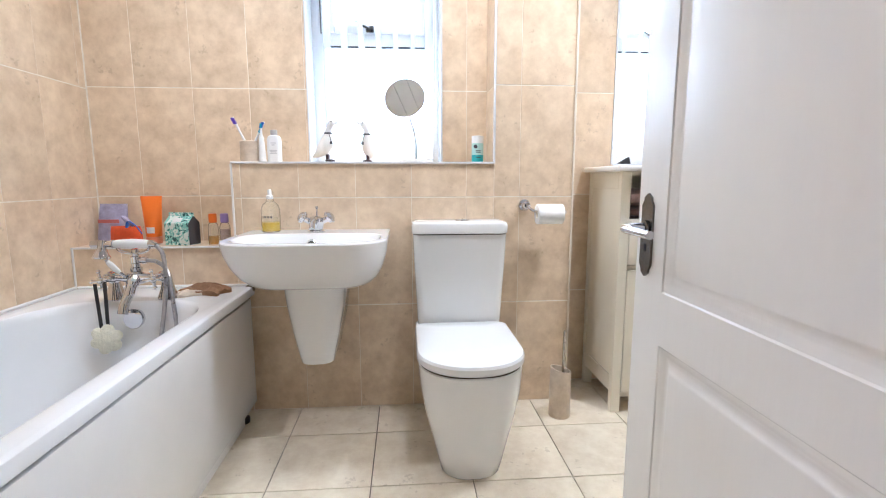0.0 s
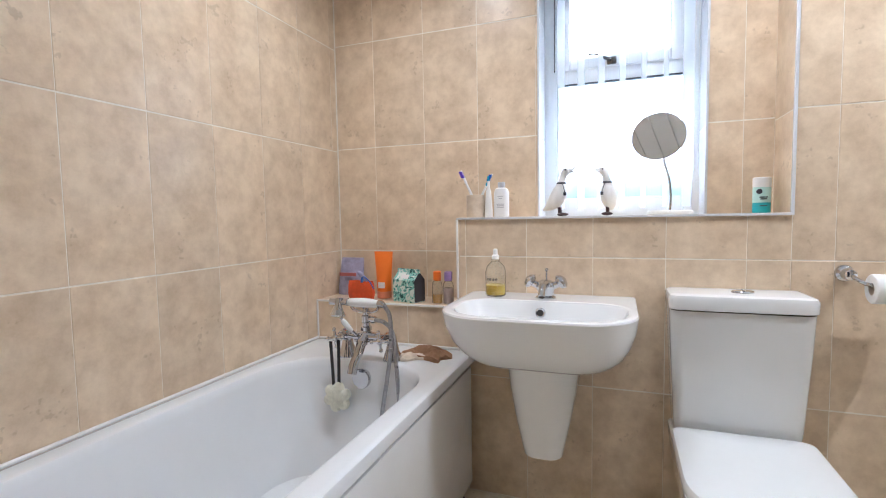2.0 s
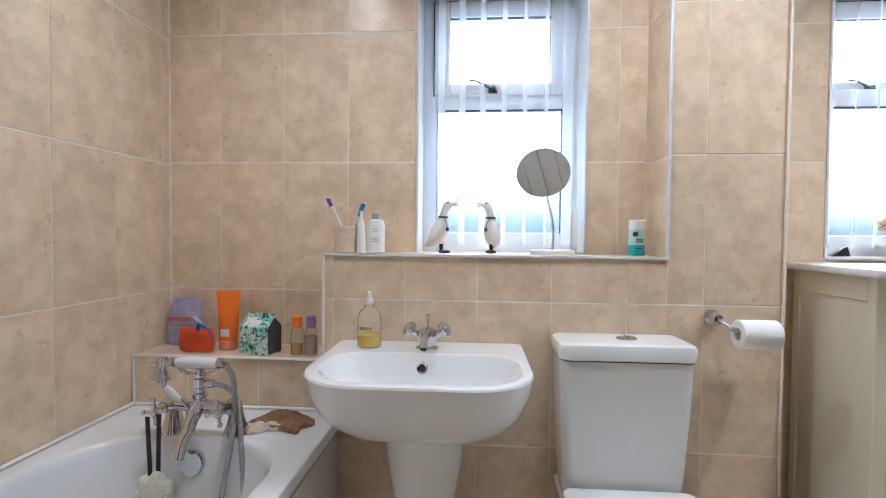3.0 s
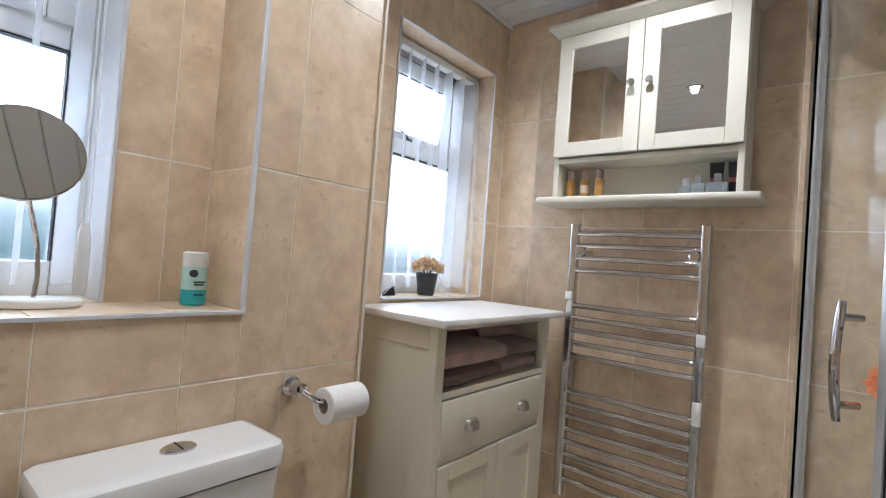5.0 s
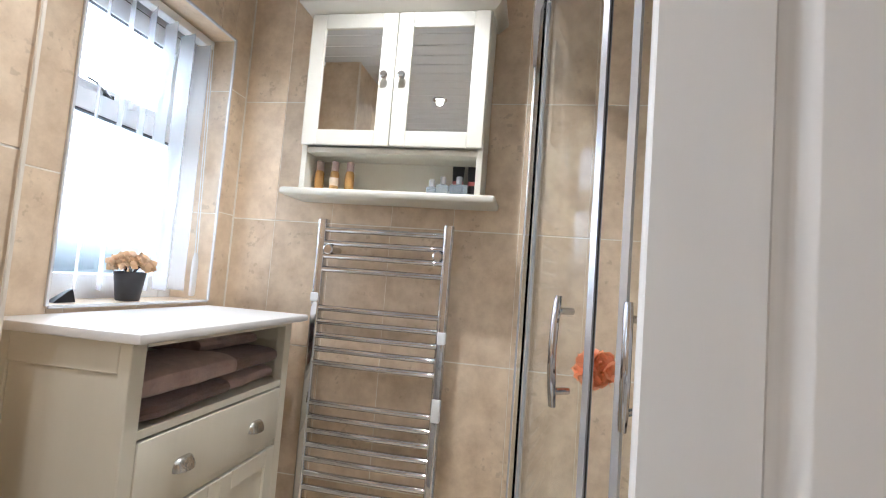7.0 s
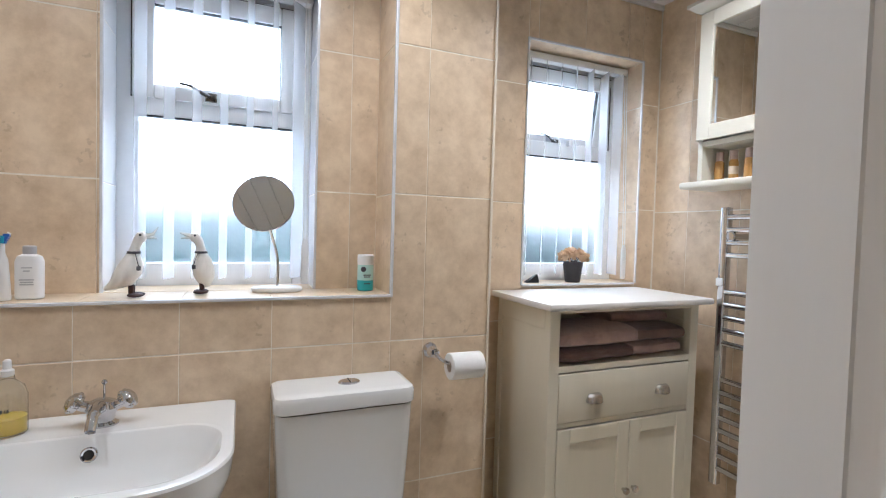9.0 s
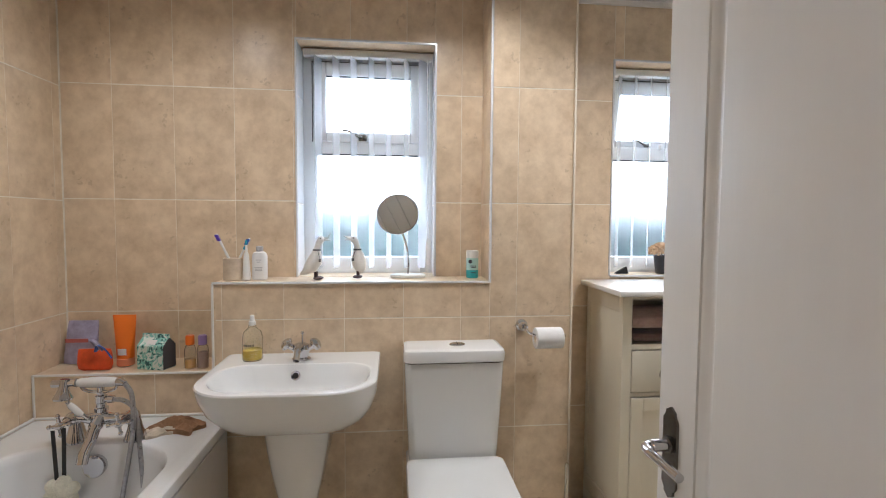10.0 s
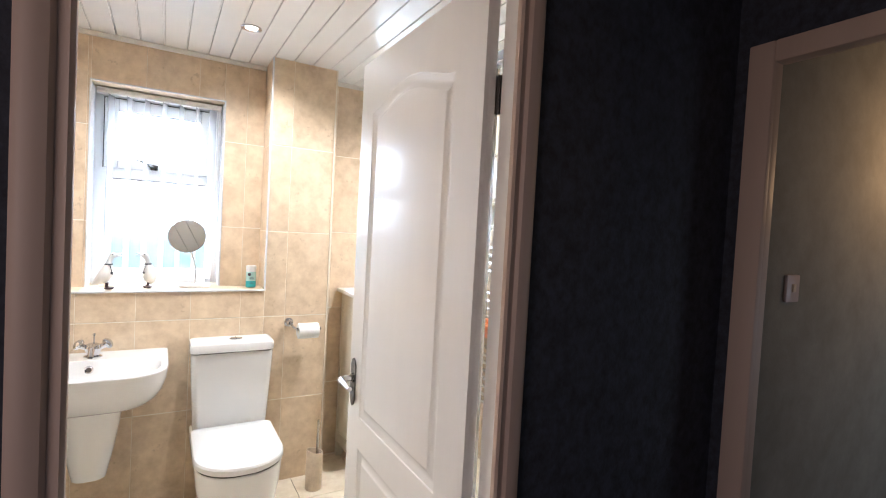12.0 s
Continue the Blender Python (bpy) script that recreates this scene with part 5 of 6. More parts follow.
def toilet_brush():
    x, y = 0.712, 1.945
    th = thing("toilet_brush", (x, y, 0), "beige stone-look toilet brush holder with a steel handle", "toilet brush")
    n = 24
    rings = []
    for z, r in ((0.0, 0.043), (0.004, 0.045), (0.18, 0.043)):
        rings.append(circle((x, y, z), r, n))
    top = [Vector(p) + Vector((0, 0, 0.010 * (-math.cos(2 * math.pi * i / n)))) for i, p in enumerate(circle((x, y, 0.205), 0.043, n))]
    mid = [p.lerp(Vector((x, y, p.z)), 0.12) for p in top]
    low = [Vector((p.x, p.y, 0.12)) for p in mid]
    part("holder", loft(B(), rings + [top, mid, low]), "stone_cup", th)
    part("handle", tube(B(), [(x + 0.012, y, 0.12), (x + 0.014, y, 0.36), (x + 0.014, y, 0.372)], [0.0075, 0.0075, 0.005], 12), "nickel", th, "brushed steel handle")


toilet_brush()


# ---- tall cabinet with towels ----
def cabinet():
    x0, x1, y0, y1 = 0.935, 1.6, 1.945, YB - 0.012
    th = thing("bathroom_cabinet", ((x0 + x1) / 2, y0, 0), "cream painted cabinet with a white top and an open towel shelf", "cabinet")
    part("cabinet_top", box(B(), 0.902, 1.9, 1.02, 1.625, YB - 0.008, 1.042, 0.006), "top_white", th)
    s = 0.04
    for a, b in ((x0, x0 + s), (x1 - s, x1)):
        part("post", box(B(), a, y0, 0.0, b, y0 + 0.03, 1.02, 0.002, 1), "cream", th)
        part("post", box(B(), a, y1 - 0.03, 0.0, b, y1, 1.02, 0.002, 1), "cream", th)
    for a, b in ((x0 + 0.006, x0 + 0.02), (x1 - 0.02, x1 - 0.006)):
        part("side_panel", box(B(), a, y0 + 0.03, 0.09, b, y1 - 0.03, 1.02), "cream", th)
    for a, b in ((x0, x0 + 0.022), (x1 - 0.022, x1)):
        part("side_rail", box(B(), a, y0 + 0.03, 0.09, b, y1 - 0.03, 0.16, 0.002, 1), "cream", th)
        part("side_rail", box(B(), a, y0 + 0.03, 0.95, b, y1 - 0.03, 1.02, 0.002, 1), "cream", th)
    part("front_rail", box(B(), x0 + s, y0, 1.004, x1 - s, y0 + 0.02, 1.02), "cream", th)
    part("shelf", box(B(), x0 + 0.02, y0 + 0.002, 0.809, x1 - 0.02, y1 - 0.03, 0.829, 0.001, 1), "cream", th)
    part("divider", box(B(), x0 + s, y0 + 0.006, 0.622, x1 - s, y1 - 0.03, 0.637), "cream", th)
    part("bottom", box(B(), x0 + s, y0 + 0.004, 0.07, x1 - s, y1 - 0.03, 0.09), "cream", th)
    part("back_panel", box(B(), x0 + 0.02, y1 - 0.03, 0.09, x1 - 0.02, y1 - 0.022, 1.02), "cream", th)
    dr = part("drawer_front", box(B(), x0 + s + 0.002, y0 - 0.002, 0.641, x1 - s - 0.002, y0 + 0.018, 0.803, 0.003), "cream", th)

    def cup(x, z):
        bm = B()
        rings = []
        for k in range(7):
            a = math.pi / 2 * k / 6
            w, d, zz = 0.034 * math.cos(a * 0.9) ** 0.5, 0.024 * math.cos(a), 0.03 * math.sin(a)
            rings.append([(x - w, y0 - 0.002, z + zz)] + [(x - w * math.cos(math.pi * j / 8), y0 - 0.002 - d * math.sin(math.pi * j / 8), z + zz) for j in range(1, 8)] + [(x + w, y0 - 0.002, z + zz)])
        loft(bm, rings, False, True, closed=False)
        inner = [[(q[0] + (x - q[0]) * 0.06, q[1] + 0.0015, q[2] - 0.002) for q in r] for r in rings]
        loft(bm, inner, False, True, closed=False)
        return bm

    for x in (1.122, 1.428):
        part("cup_handle", cup(x, 0.702), "nickel", dr, "brushed nickel cup handle")
    mid = 1.283
    for a, b, kx in ((x0 + s + 0.002, mid - 0.0015, mid - 0.02), (mid + 0.0015, x1 - s - 0.002, mid + 0.022)):
        bm = B()
        z0, z1 = 0.093, 0.618
        r = 0.05
        box(bm, a, y0 - 0.002, z0, a + r, y0 + 0.018, z1, 0.002, 1)
        box(bm, b - r, y0 - 0.002, z0, b, y0 + 0.018, z1, 0.002, 1)
        box(bm, a + r, y0 - 0.0018, z0, b - r, y0 + 0.018, z0 + r, 0.002, 1)
        box(bm, a + r, y0 - 0.0018, z1 - r, b - r, y0 + 0.018, z1, 0.002, 1)
        box(bm, a + r - 0.002, y0 + 0.006, z0 + r - 0.002, b - r + 0.002, y0 + 0.014, z1 - r + 0.002)
        dd = part("cabinet_door", bm, "cream", th)
        bm = loft(B(), [circle((kx, y0 - 0.002 - d, 0.375), q, 16, (1, 0, 0), (0, 0, 1)) for d, q in ((0, 0.006), (0.01, 0.006), (0.013, 0.0125), (0.02, 0.013), (0.024, 0.009))])
        part("knob", bm, "nickel", dd, "round nickel knob")

    def towel(x_a, x_b, z_a, z_b, m, label, yf, seed):
        hx, hz = (x_b - x_a) / 2, (z_b - z_a) / 2
        cx, cz = (x_a + x_b) / 2, (z_a + z_b) / 2
        rings = []
        n = 20
        for k in range(13):
            u = k / 12
            x = x_a + (x_b - x_a) * u
            e = 1 - 0.16 * abs(2 * u - 1) ** 6
            ring = []
            for i in range(n):
                a = 2 * math.pi * i / n
                cc, ss = math.cos(a), math.sin(a)
                yy = (yf + 0.12) + 0.12 * math.copysign(abs(cc) ** 0.62, -cc)
                zz = cz + hz * e * math.copysign(abs(ss) ** 0.6, ss)
                w = noise.noise(Vector((x * 9, yy * 9, seed))) * 0.006
                ring.append((x, yy + w, max(z_a, zz + w * 0.6)))
            rings.append(ring)
        th = thing("folded_towel", (cx, yf + 0.12, z_a), label, "towel", "folded towels in the cabinet")
        part("cloth", loft(B(), rings), m, th)

    zs = 0.83
    towel(0.984, 1.298, zs, zs + 0.052, "towel_brown", "brown folded towel at the bottom of the stack", 1.955, 1)
    towel(0.98, 1.312, zs + 0.048, zs + 0.12, "towel_pink", "dusty pink folded towel on a brown one", 1.95, 2)
    towel(1.318, 1.545, zs, zs + 0.05, "towel_pink", "dusty pink folded towel at the bottom of the second stack", 1.972, 4)
    towel(1.31, 1.556, zs + 0.048, zs + 0.108, "towel_brown", "brown folded towel in the second stack", 1.965, 5)
    towel(1.27, 1.54, zs + 0.106, zs + 0.152, "towel_pink", "dusty pink folded towel on top of the second stack", 2.035, 6)


cabinet()


# ---- mirrored wall cabinet ----
def wall_cabinet():
    xf, xw = 1.575, XR - 0.002
    y0, y1 = 1.335, 1.96
    th = thing("mirror_cabinet", (xw, (y0 + y1) / 2, 1.45), "white wooden wall cabinet with two mirrored doors over an open shelf", "cabinet")
    part("side_panel", box(B(), xf, y0, 1.47, xw, y0 + 0.02, 2.085, 0.002, 1), "white_wood", th)
    part("side_panel", box(B(), xf, y1 - 0.02, 1.47, xw, y1, 2.085, 0.002, 1), "white_wood", th)
    part("shelf", box(B(), xf + 0.002, y0 + 0.02, 1.598, xw, y1 - 0.02, 1.616), "white_wood", th)
    part("back_panel", box(B(), xw - 0.01, y0 + 0.02, 1.47, xw, y1 - 0.02, 2.08), "white_wood", th)
    part("top_panel", box(B(), xf + 0.002, y0 + 0.02, 2.068, xw, y1 - 0.02, 2.085), "white_wood", th)
    prof = [(0.0, 2.085), (-0.008, 2.083), (-0.022, 2.093), (-0.036, 2.106), (-0.042, 2.109), (-0.042, 2.121), (0.0, 2.121)]
    rings = []
    for d, z in prof[1:-1]:
        rings.append([(xf + d, y0 + d * 0.95, z), (xw, y0 + d * 0.95, z), (xw, y1 - d * 0.95, z), (xf + d, y1 - d * 0.95, z)])
    part("cornice", loft(B(), rings), "white_wood", th)
    part("bottom_shelf", box(B(), xf - 0.03, y0 - 0.05, 1.445, xw, y1 + 0.055, 1.47, 0.009, 3), "white_wood", th)
    mid = 1.647
    for a, b, ky in ((y0 + 0.003, mid - 0.0015, mid - 0.03), (mid + 0.0015, y1 - 0.003, mid + 0.03)):
        z0, z1, r = 1.62, 2.076, 0.052
        bm = B()
        xa, xb = xf - 0.018, xf - 0.001
        box(bm, xa, a, z0, xb, a + r, z1, 0.002, 1)
        box(bm, xa, b - r, z0, xb, b, z1, 0.002, 1)
        box(bm, xa + 0.0003, a + r, z0, xb, b - r, z0 + r, 0.002, 1)
        box(bm, xa + 0.0003, a + r, z1 - r, xb, b - r, z1, 0.002, 1)
        dd = part("cabinet_door", bm, "white_wood", th)
        part("mirror_panel", box(B(), xa + 0.007, a + r - 0.003, z0 + r - 0.003, xa + 0.011, b - r + 0.003, z1 - r + 0.003), "mirror", dd)
        bm = loft(B(), [circle((xa - d, ky, 1.853), q, 16, (0, 1, 0), (0, 0, 1)) for d, q in ((0, 0.006), (0.012, 0.006), (0.016, 0.0125), (0.023, 0.013), (0.027, 0.008))])
        part("knob", bm, "nickel", dd, "round nickel knob")
    z = 1.4705
    for y in (1.912, 1.856, 1.8):
        b = thing("amber_bottle", (1.63, y, z), "small amber toiletry bottle with a clear pale cap", "bottle", "amber bottles in the wall cabinet")
        part("body", lathe(B(), (1.63, y, z), [(0, 0), (0.015, 0), (0.016, 0.003), (0.016, 0.066), (0.012, 0.074), (0, 0.074)], 16), "amber", b)
        part("cap", lathe(B(), (1.63, y, z + 0.074), [(0.012, 0), (0.013, 0.002), (0.013, 0.032), (0.011, 0.034), (0, 0.034)], 16), "pale_pink", b)
        part("label", lathe(B(), (1.63, y, z + 0.022), [(0.0163, 0), (0.0163, 0.028)], 16), "stone_cup" if y == 1.856 else "amber", b)
    for y, w, h in ((1.505, 0.016, 0.03), (1.468, 0.02, 0.04), (1.413, 0.03, 0.042)):
        b = thing("perfume_bottle", (1.625, y, z), "square clear perfume bottle with a silver cap", "bottle", "perfume bottles in the wall cabinet")
        part("body", box(B(), 1.61, y - w, z, 1.64, y + w, z + h, 0.004), "perfume", b)
        part("cap", lathe(B(), (1.625, y, z + h), [(0.006, 0), (0.01, 0.004), (0.01, 0.026), (0.008, 0.028), (0, 0.028)], 14), "grey_plastic", b)
    for y in (1.425, 1.372):
        b = thing("black_tube", (1.67, y, z), "black cosmetic tube with a rose band", "tube", "black tubes in the wall cabinet")
        part("body", loft(B(), [rrect(1.67, y, z + h, hx, hy, min(hx, hy) * 0.9, 5) for h, hx, hy in ((0, 0.016, 0.016), (0.03, 0.017, 0.017), (0.09, 0.01, 0.02), (0.115, 0.003, 0.021))]), "black", b)
        part("band", loft(B(), [rrect(1.67, y, z + h, hx, hy, min(hx, hy) * 0.9, 5) for h, hx, hy in ((0.048, 0.0162, 0.0185), (0.062, 0.0142, 0.0192))]), "rose", b)


wall_cabinet()


# ---- towel rail ----
def towel_rail():
    ya, yb, xr = 1.885, 1.437, 1.645
    th = thing("towel_rail", (XR, (ya + yb) / 2, 0.36), "chrome ladder towel radiator on the tiled wall", "towel rail")
    for y in (ya, yb):
        bm = loft(B(), [rrect(xr, y, z, 0.016, 0.017, 0.01, 5) for z in (0.36, 0.364, 1.372, 1.376)])
        part("upright", bm, "chrome", th)
    zs = [1.341 - 0.0458 * k for k in range(4)] + [1.069 - 0.0467 * k for k in range(5)] + [0.748 - 0.0468 * k for k in range(8)]
    for z in zs:
        pts = [(xr - 0.004 - 0.003 * math.sin(math.pi * k / 8), ya + (yb - ya) * k / 8, z) for k in range(9)]
        part("bar", tube(B(), pts, 0.0105, 12), "chrome", th)
    for y in (ya - 0.03, yb + 0.03):
        bm = tube(B(), [(XR, y, 1.272), (xr + 0.004, y, 1.272)], 0.011, 12)
        loft(bm, [circle((xr - 0.002 - d, y, 1.272), r, 18, (0, 1, 0), (0, 0, 1)) for d, r in ((0, 0.014), (0.004, 0.018), (0.014, 0.018), (0.017, 0.014))])
        part("bracket", bm, "chrome", th)
    for y, z, h in ((yb - 0.003, 0.985, 0.04), (yb - 0.003, 0.735, 0.075), (ya + 0.004, 1.09, 0.03)):
        part("plug", box(B(), xr - 0.02, y - 0.014, z, xr + 0.004, y + 0.014, z + h, 0.004), "white_plastic", th, "white plastic clip")


towel_rail()


# ---- quadrant shower ----
def shower():
    c = Vector((1.425, 0.63, 0))
    R, zt = 0.55, 1.985
    th = thing("shower_enclosure", (c.x, c.y, 0), "curved glass corner shower with chrome framed sliding doors standing ajar", "shower")
    arc = lambda a, r=R, z=0.0: (c.x - r * math.cos(radians(a)), c.y + r * math.sin(radians(a)), z)

    def outline(r, z):
        return [(XR - 0.004, c.y + r, z)] + [arc(a, r, z) for a in range(90, -1, -6)] + [(c.x - r, YD + 0.004, z), (XR - 0.004, YD + 0.004, z)]

    part("tray", loft(B(), [outline(R + 0.03, 0.0), outline(R + 0.03, 0.115), outline(R + 0.022, 0.122), outline(R - 0.03, 0.12), outline(R - 0.05, 0.09)]), "acrylic", th)
    for z0, z1 in ((0.122, 0.15), (zt - 0.03, zt)):
        pts = [(XR - 0.006, c.y + R, 0)] + [arc(a) for a in range(90, -1, -5)] + [(c.x - R, YD + 0.006, 0)]
        bm = B()
        rings = []
        for i, p in enumerate(pts):
            p = Vector(p)
            t = (Vector(pts[min(i + 1, len(pts) - 1)]) - Vector(pts[max(i - 1, 0)])).normalized()
            nn = Vector((-t.y, t.x, 0))
            rings.append([(p + nn * k).to_tuple()[:2] + (z,) for k, z in ((-0.02, z0), (0.02, z0), (0.02, z1), (-0.02, z1))])
        part("rail", loft(bm, rings), "satin", th)
    for x, y, hx, hy in ((XR - 0.014, c.y + R, 0.013, 0.015), (c.x - R, YD + 0.016, 0.015, 0.013)):
        part("wall_profile", box(B(), x - hx, y - hy, 0.15, x + hx, y + hy, zt - 0.03, 0.003), "satin", th)

    def sheet(pts, z0, z1, t=0.006):
        rings = []
        for i, p in enumerate(pts):
            p = Vector(p)
            tt = (Vector(pts[min(i + 1, len(pts) - 1)]) - Vector(pts[max(i - 1, 0)])).normalized()
            nn = Vector((-tt.y, tt.x, 0)) * (t / 2)
            rings.append([(*(p - nn).xy, z0), (*(p + nn).xy, z0), (*(p + nn).xy, z1), (*(p - nn).xy, z1)])
        return loft(B(), rings)

    z0, z1 = 0.15, zt - 0.03
    fixed = [sheet([(XR - 0.025, c.y + R, 0), (1.5, c.y + R, 0), (c.x + 0.0, c.y + R, 0), arc(84), arc(78)], z0, z1),
             sheet([(c.x - R, YD + 0.03, 0), (c.x - R, 0.5, 0), (c.x - R, c.y, 0), arc(6), arc(12)], z0, z1)]
    for bm in fixed:
        g = part("fixed_pane", bm, "shower_glass", th)
        g.visible_shadow = False
    for a0, a1, sa, ha in ((80, 48.5, 48.5, 55.5), (10, 42.5, 42.5, 38.5)):
        n = 14
        g = part("sliding_door", sheet([arc(a0 + (a1 + (1.2 if sa > 45 else -1.2) - a0) * k / n, R - 0.016) for k in range(n + 1)], z0, z1), "shower_glass", th)
        g.visible_shadow = False
        for aa, m, w in ((sa, "rubber", 0.05), (sa + (0.95 if sa > 45 else -0.95), "satin", 0.85), (a0, "satin", 0.5)):
            part("stile" if m == "satin" else "seal", sheet([arc(aa - w, R - 0.016), arc(aa, R - 0.016), arc(aa + w, R - 0.016)], z0, z1, 0.012 if m == "satin" else 0.004), m, g)
        bm = B()
        o = Vector(arc(ha)) - c
        o.z = 0
        o.normalize()
        p = Vector(arc(ha, R - 0.01))
        tan = Vector((-o.y, o.x, 0))
        pts = [p + o * (0.03 + 0.014 * math.sin(math.pi * k / 8)) + Vector((0, 0, 0.955 + 0.225 * k / 8)) + tan * 0.008 * math.sin(math.pi * k / 8) for k in range(9)]
        tube(bm, pts, [0.008] + [0.0095] * 7 + [0.008], 12, 0.8)
        for z in (0.985, 1.15):
            tube(bm, [p + Vector((0, 0, z)) - o * 0.01, p + o * 0.036 + Vector((0, 0, z))], 0.0075, 10)
        part("door_handle", bm, "chrome", g, "curved chrome handle")
    # hanging loofah
    q = Vector((1.13, 1.015, 1.035))
    lo = thing("loofah", q, "orange mesh bath puff hanging inside the shower", "sponge")
    rng = random.Random(8)
    bm = B()
    for k in range(110):
        d = Vector((rng.gauss(0, 1), rng.gauss(0, 1), rng.gauss(0, 1))).normalized()
        u = d.orthogonal().normalized()
        v = d.cross(u)
        c0 = q + d * rng.uniform(0.018, 0.042)
        s = rng.uniform(0.012, 0.022)
        ph = rng.uniform(0, 6.28)
        ring = [c0 + u * s * math.cos(a) + v * s * math.sin(a) + d * (0.007 * math.sin(2 * a + ph)) for a in [6.283 * i / 9 for i in range(9)]]
        vs = [bm.verts.new(p) for p in ring]
        vc = bm.verts.new(c0 - d * 0.012)
        for i in range(9):
            bm.faces.new((vs[i], vs[(i + 1) % 9], vc))
    part("puff", bm, "loofah", lo)
    part("cord", tube(B(), [q + Vector((0, 0, 0.02)), q + Vector((0.005, 0.02, 0.13))], 0.0015, 6), "white_plastic", lo)


shower()


# ---- downlights, switches ----
def downlights():
    z = ZC - 0.006
    first = None
    for x, y, *_ in SPOTS:
        if first is None:
            th = thing("downlight", (x, y, z), "recessed round downlight with a chrome rim in the white ceiling", "ceiling light", "ceiling downlights")
            bm = loft(B(), [circle((x, y, z + d), r, 28) for d, r in ((0.002, 0.045), (-0.004, 0.044), (-0.006, 0.04), (-0.0035, 0.031), (-0.001, 0.027))], False, False)
            part("rim", bm, "chrome", th)
            lens = part("lens", loft(B(), [circle((x, y, z + d), r, 24) for d, r in ((0.0, 0.0265), (-0.0012, 0.025))]), "lens", th, "glowing lens")
            lens.visible_shadow = False
            first = th
        else:
            copy_thing(first, pose(x, y, z))


downlights()


def switches():
    x, y, z = -0.289, YH, 1.379
    th = thing("fused_switch", (x, y, z), "pale square switched fuse plate on the dark hall wall", "switch")
    part("plate", box(B(), x - 0.046, y - 0.009, z - 0.043, x + 0.046, y, z + 0.043, 0.003), "switch", th)
    part("rocker", box(B(), x - 0.021, y - 0.012, z - 0.012, x - 0.002, y - 0.008, z + 0.012, 0.002), "switch", th)
    part("fuse_holder", box(B(), x + 0.004, y - 0.0115, z - 0.014, x + 0.024, y - 0.008, z + 0.014, 0.002), "switch", th)
    part("indicator", box(B(), x - 0.02, y - 0.0125, z - 0.0125, x - 0.003, y - 0.0118, z - 0.0105), "ink", th)
    part("fuse_slot", box(B(), x + 0.006, y - 0.012, z + 0.0125, x + 0.022, y - 0.0112, z + 0.0142), "ink", th)
    for s in (-1, 1):
        part("screw", loft(B(), [circle((x + s * 0.034, y - d, z), r, 12, (1, 0, 0), (0, 0, 1)) for d, r in ((0.008, 0.0035), (0.0098, 0.003))]), "ink", th)
    x, y, z = 1.83, 0.243, 1.292
    th = thing("light_switch", (x, y, z), "pale plastic light switch on the dim far wall", "switch")
    part("plate", box(B(), x - 0.043, y - 0.01, z - 0.05, x + 0.043, y, z + 0.043, 0.003), "switch", th)
    part("rocker", box(B(), x - 0.01, y - 0.015, z - 0.016, x + 0.01, y - 0.009, z + 0.012, 0.002), "stone_cup", th)


switches()


# ---- outside ----
def outside():
    solid("ground", box(B(), -60, 2.7, -1.0, 60, 120, -0.4), "grass", "garden ground outside the windows", "ground", kind="structure")
    solid("backdrop_sky", box(B(), -14, 9.0, -0.4, 16, 9.05, 12), "sky", "bright hazy sky outside the windows", "backdrop", kind="structure")
    fence = thing("fence", (0, 5.0, -0.4), "green painted board fence beyond the windows", "fence")
    for k in range(56):
        x = -4.5 + k * 0.19
        part("board", box(B(), x, 5.0, -0.4, x + 0.18, 5.025, 1.5 + 0.012 * math.sin(k * 3.1), 0.003, 1), "fence", fence)


outside()


# ---- tiles, piece by piece ----
TILE = {}


def tile_mesh(w, h, material, t=0.007):
    key = (round(w, 3), round(h, 3), material)
    if key not in TILE:
        w, h = key[0] - (0.0013 if material == "tile" else 0.0034), key[1] - (0.0038 if material == "tile" else 0.0034)
        e = 0.0011
        v = []
        for y, k in ((0, 0), (-t + e, 0), (-t, e)):
            for sx, sz in ((-1, -1), (1, -1), (1, 1), (-1, 1)):
                v.append((sx * (w / 2 - k), y, sz * (h / 2 - k)))
        f = [(8, 9, 10, 11)]
        for a in (0, 4):
            for i in range(4):
                j = (i + 1) % 4
                f.append((a + i, a + j, a + 4 + j, a + 4 + i))
        me = bpy.data.meshes.new("tile")
        me.from_pydata(v, [], f)
        me.materials.append(M[material])
        TILE[key] = me
    return TILE[key]


def cut(r, holes):
    """The pieces of the rectangle r = (u0, u1, v0, v1) that lie outside the holes."""
    rects = [r]
    for h in holes:
        nxt = []
        for u0, u1, v0, v1 in rects:
            a0, a1, b0, b1 = max(u0, h[0]), min(u1, h[1]), max(v0, h[2]), min(v1, h[3])
            if a0 >= a1 or b0 >= b1:
                nxt.append((u0, u1, v0, v1))
                continue
            nxt += [(u0, a0, v0, v1), (a1, u1, v0, v1), (a0, a1, v0, b0), (a0, a1, b1, v1)]
        rects = [q for q in nxt if q[1] - q[0] > 0.012 and q[3] - q[2] > 0.012]
    return rects


def lines(a, b, anchor, pitch):
    k = math.ceil((a - anchor) / pitch + 0.02)
    out = [a]
    while anchor + k * pitch < b - 0.02 * pitch:
        out.append(anchor + k * pitch)
        k += 1
    return [*out, b]


TRNG = random.Random(5)


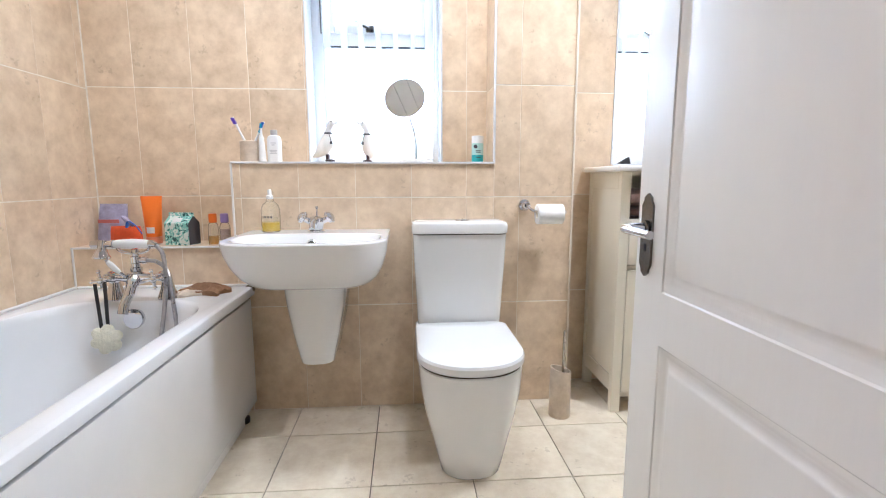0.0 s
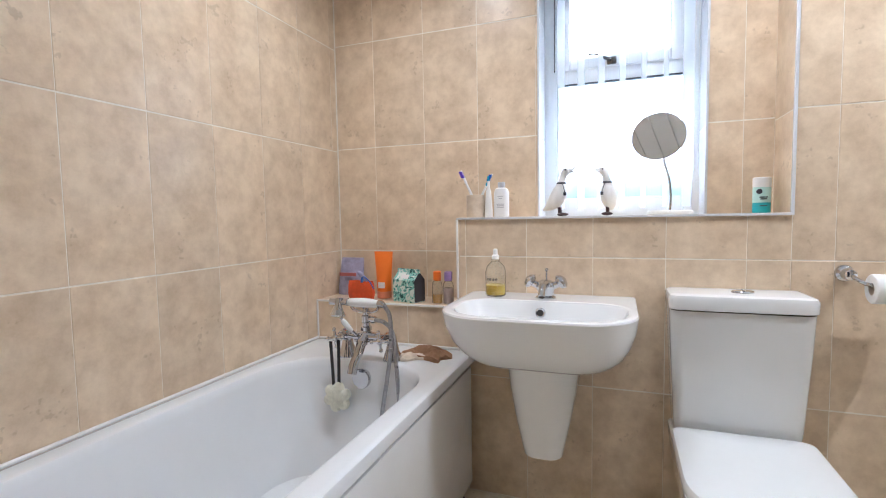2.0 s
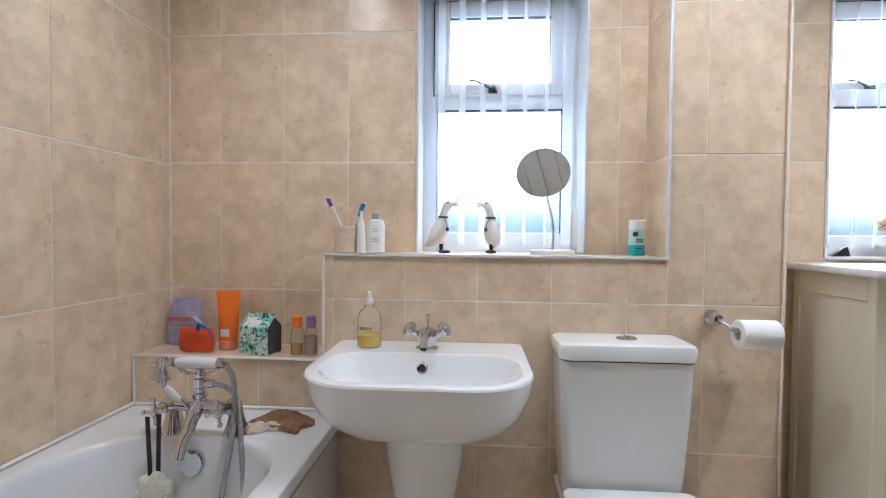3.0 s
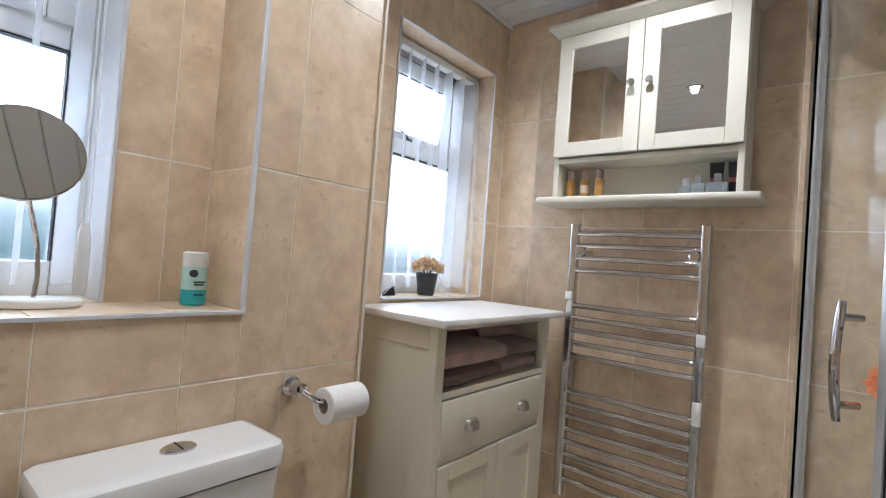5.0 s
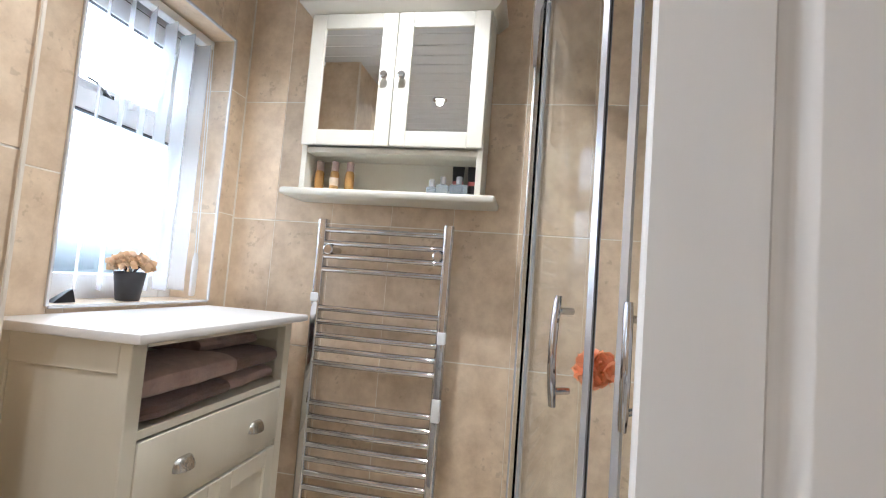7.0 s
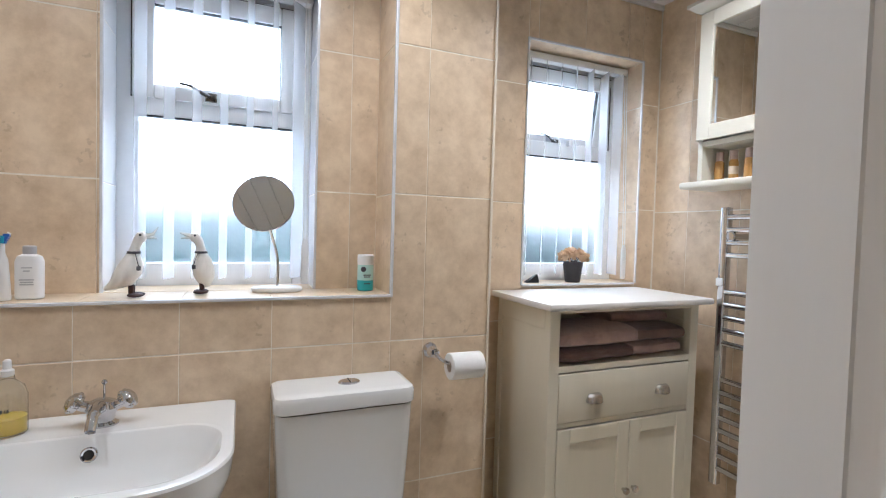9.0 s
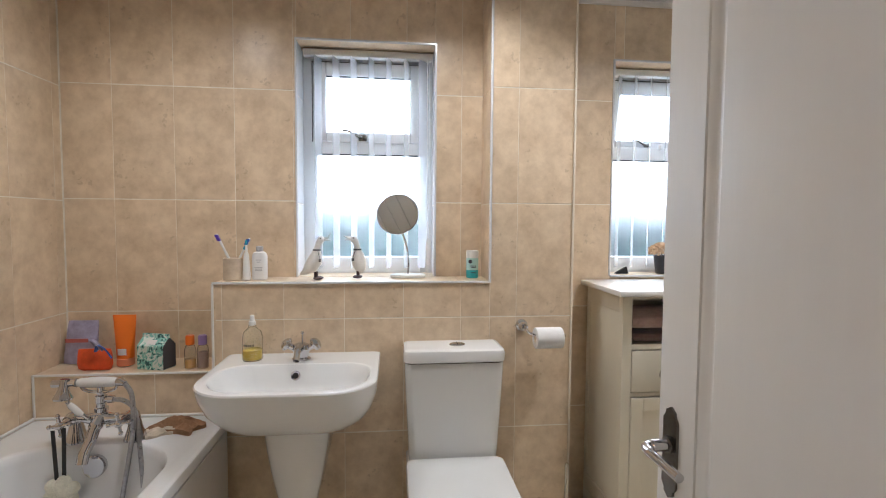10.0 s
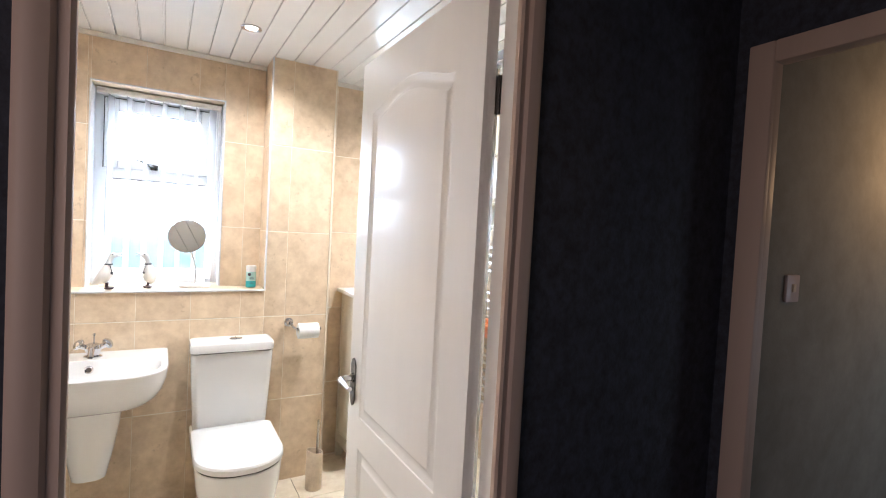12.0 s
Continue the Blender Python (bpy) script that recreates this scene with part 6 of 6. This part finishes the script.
def lay(parent, us, vs, place, holes=(), material="tile"):
    """Tiles between the lines us and vs; place gives the pose of a tile's middle."""
    for u0, u1 in zip(us, us[1:]):
        for v0, v1 in zip(vs, vs[1:]):
            for a0, a1, b0, b1 in cut((u0, u1, v0, v1), holes):
                ob = new("tile", tile_mesh(a1 - a0, b1 - b0, material))
                ob.parent = parent
                wob = pose(0, TRNG.uniform(-0.0004, 0.0004), 0, TRNG.uniform(-0.06, 0.06), 0, TRNG.uniform(-0.12, 0.12))
                ob.matrix_basis = place((a0 + a1) / 2, (b0 + b1) / 2) @ wob


rows = lambda a, b: lines(a, b, 0.003, P)
south = lambda y: (lambda u, v: pose(u, y, v))
G = 0.0101
lay(ST["boxing"], lines(BX0, PX0, -0.13, Q + 0.002), rows(0, SHELF), south(YF + G))
lay(ST["boxing"], [PX0, 0.556, PX1], rows(0, ZC), south(YF + G))
lay(ST["boxing"], lines(XL, BX0, -0.6, 0.238), [0.3, LEDGE], south(YF + G))
lay(ST["north"], lines(XL, PX0, -0.597, 0.238), lines(0.7, ZC, 0.457, 0.462), south(YB + G), [W1])
lay(ST["north"], lines(PX1, XR, 0.86, 0.228), lines(0, ZC, 0.457, 0.462), south(YB + G), [W2])
# pier's left flank, above the shelf
lay(ST["boxing"], [YF, YB], rows(SHELF, ZC), lambda u, v: pose(PX0 - 0.0005, u, v, 0, 0, -90) @ pose(0, 0.006, 0))
lay(ST["boxing"], [YF, YB], rows(0, ZC), lambda u, v: pose(PX1 - 0.0005, u, v, 0, 0, 90) @ pose(0, 0.005, 0))
lay(ST["boxing"], [YF, YB], [LEDGE, 0.91, SHELF], lambda u, v: pose(BX0 + 0.0095, u, v, 0, 0, -90))
# shelf and ledge tops
flat = lambda z: (lambda u, v: pose(u, v, z, -90))
lay(ST["boxing"], lines(BX0, PX0, -0.13, Q), [YF, YB], flat(SHELF - 0.0055))
lay(ST["boxing"], lines(XL, BX0, -0.6, 0.238), [YF, YB], flat(LEDGE - 0.0055))
lay(ST["west"], lines(YD, YB, 1.115, Q), rows(0.0, ZC), lambda u, v: pose(XL - G, u, v, 0, 0, 90))
lay(ST["east"], lines(YD, YB, 1.895, Q), rows(0.0, ZC), lambda u, v: pose(XR + G, u, v, 0, 0, -90))
lay(ST["south"], lines(XL, XR, 0, Q), rows(0.0, ZC), lambda u, v: pose(u, YD - G, v, 0, 0, 180), [(DO[0] - 0.035, DO[1] + 0.035, -0.1, DO[2] + 0.035)])
for w, lining in ((W1, "pvc"), (W2, "tile")):
    x0, x1, z0, z1 = w
    lay(ST["north"], [YB, YG + 0.002], rows(z0, z1), lambda u, v: pose(x0, u, v, 0, 0, 90) @ pose(0, 0.0055, 0), material=lining)
    lay(ST["north"], [YB, YG + 0.002], rows(z0, z1), lambda u, v: pose(x1, u, v, 0, 0, -90) @ pose(0, 0.0055, 0), material=lining)
    lay(ST["north"], [x0, x1], [YB, YG + 0.002], lambda u, v: pose(u, v, z1 + 0.0055, 90))
    lay(ST["north"], [x0, x1], [YB, YG + 0.002], flat(z0 - 0.0055))
lay(ST["floor"], lines(XL, XR, 0.287, F), lines(YD, YB, 1.525, F), flat(-0.0062), material="floor_tile")
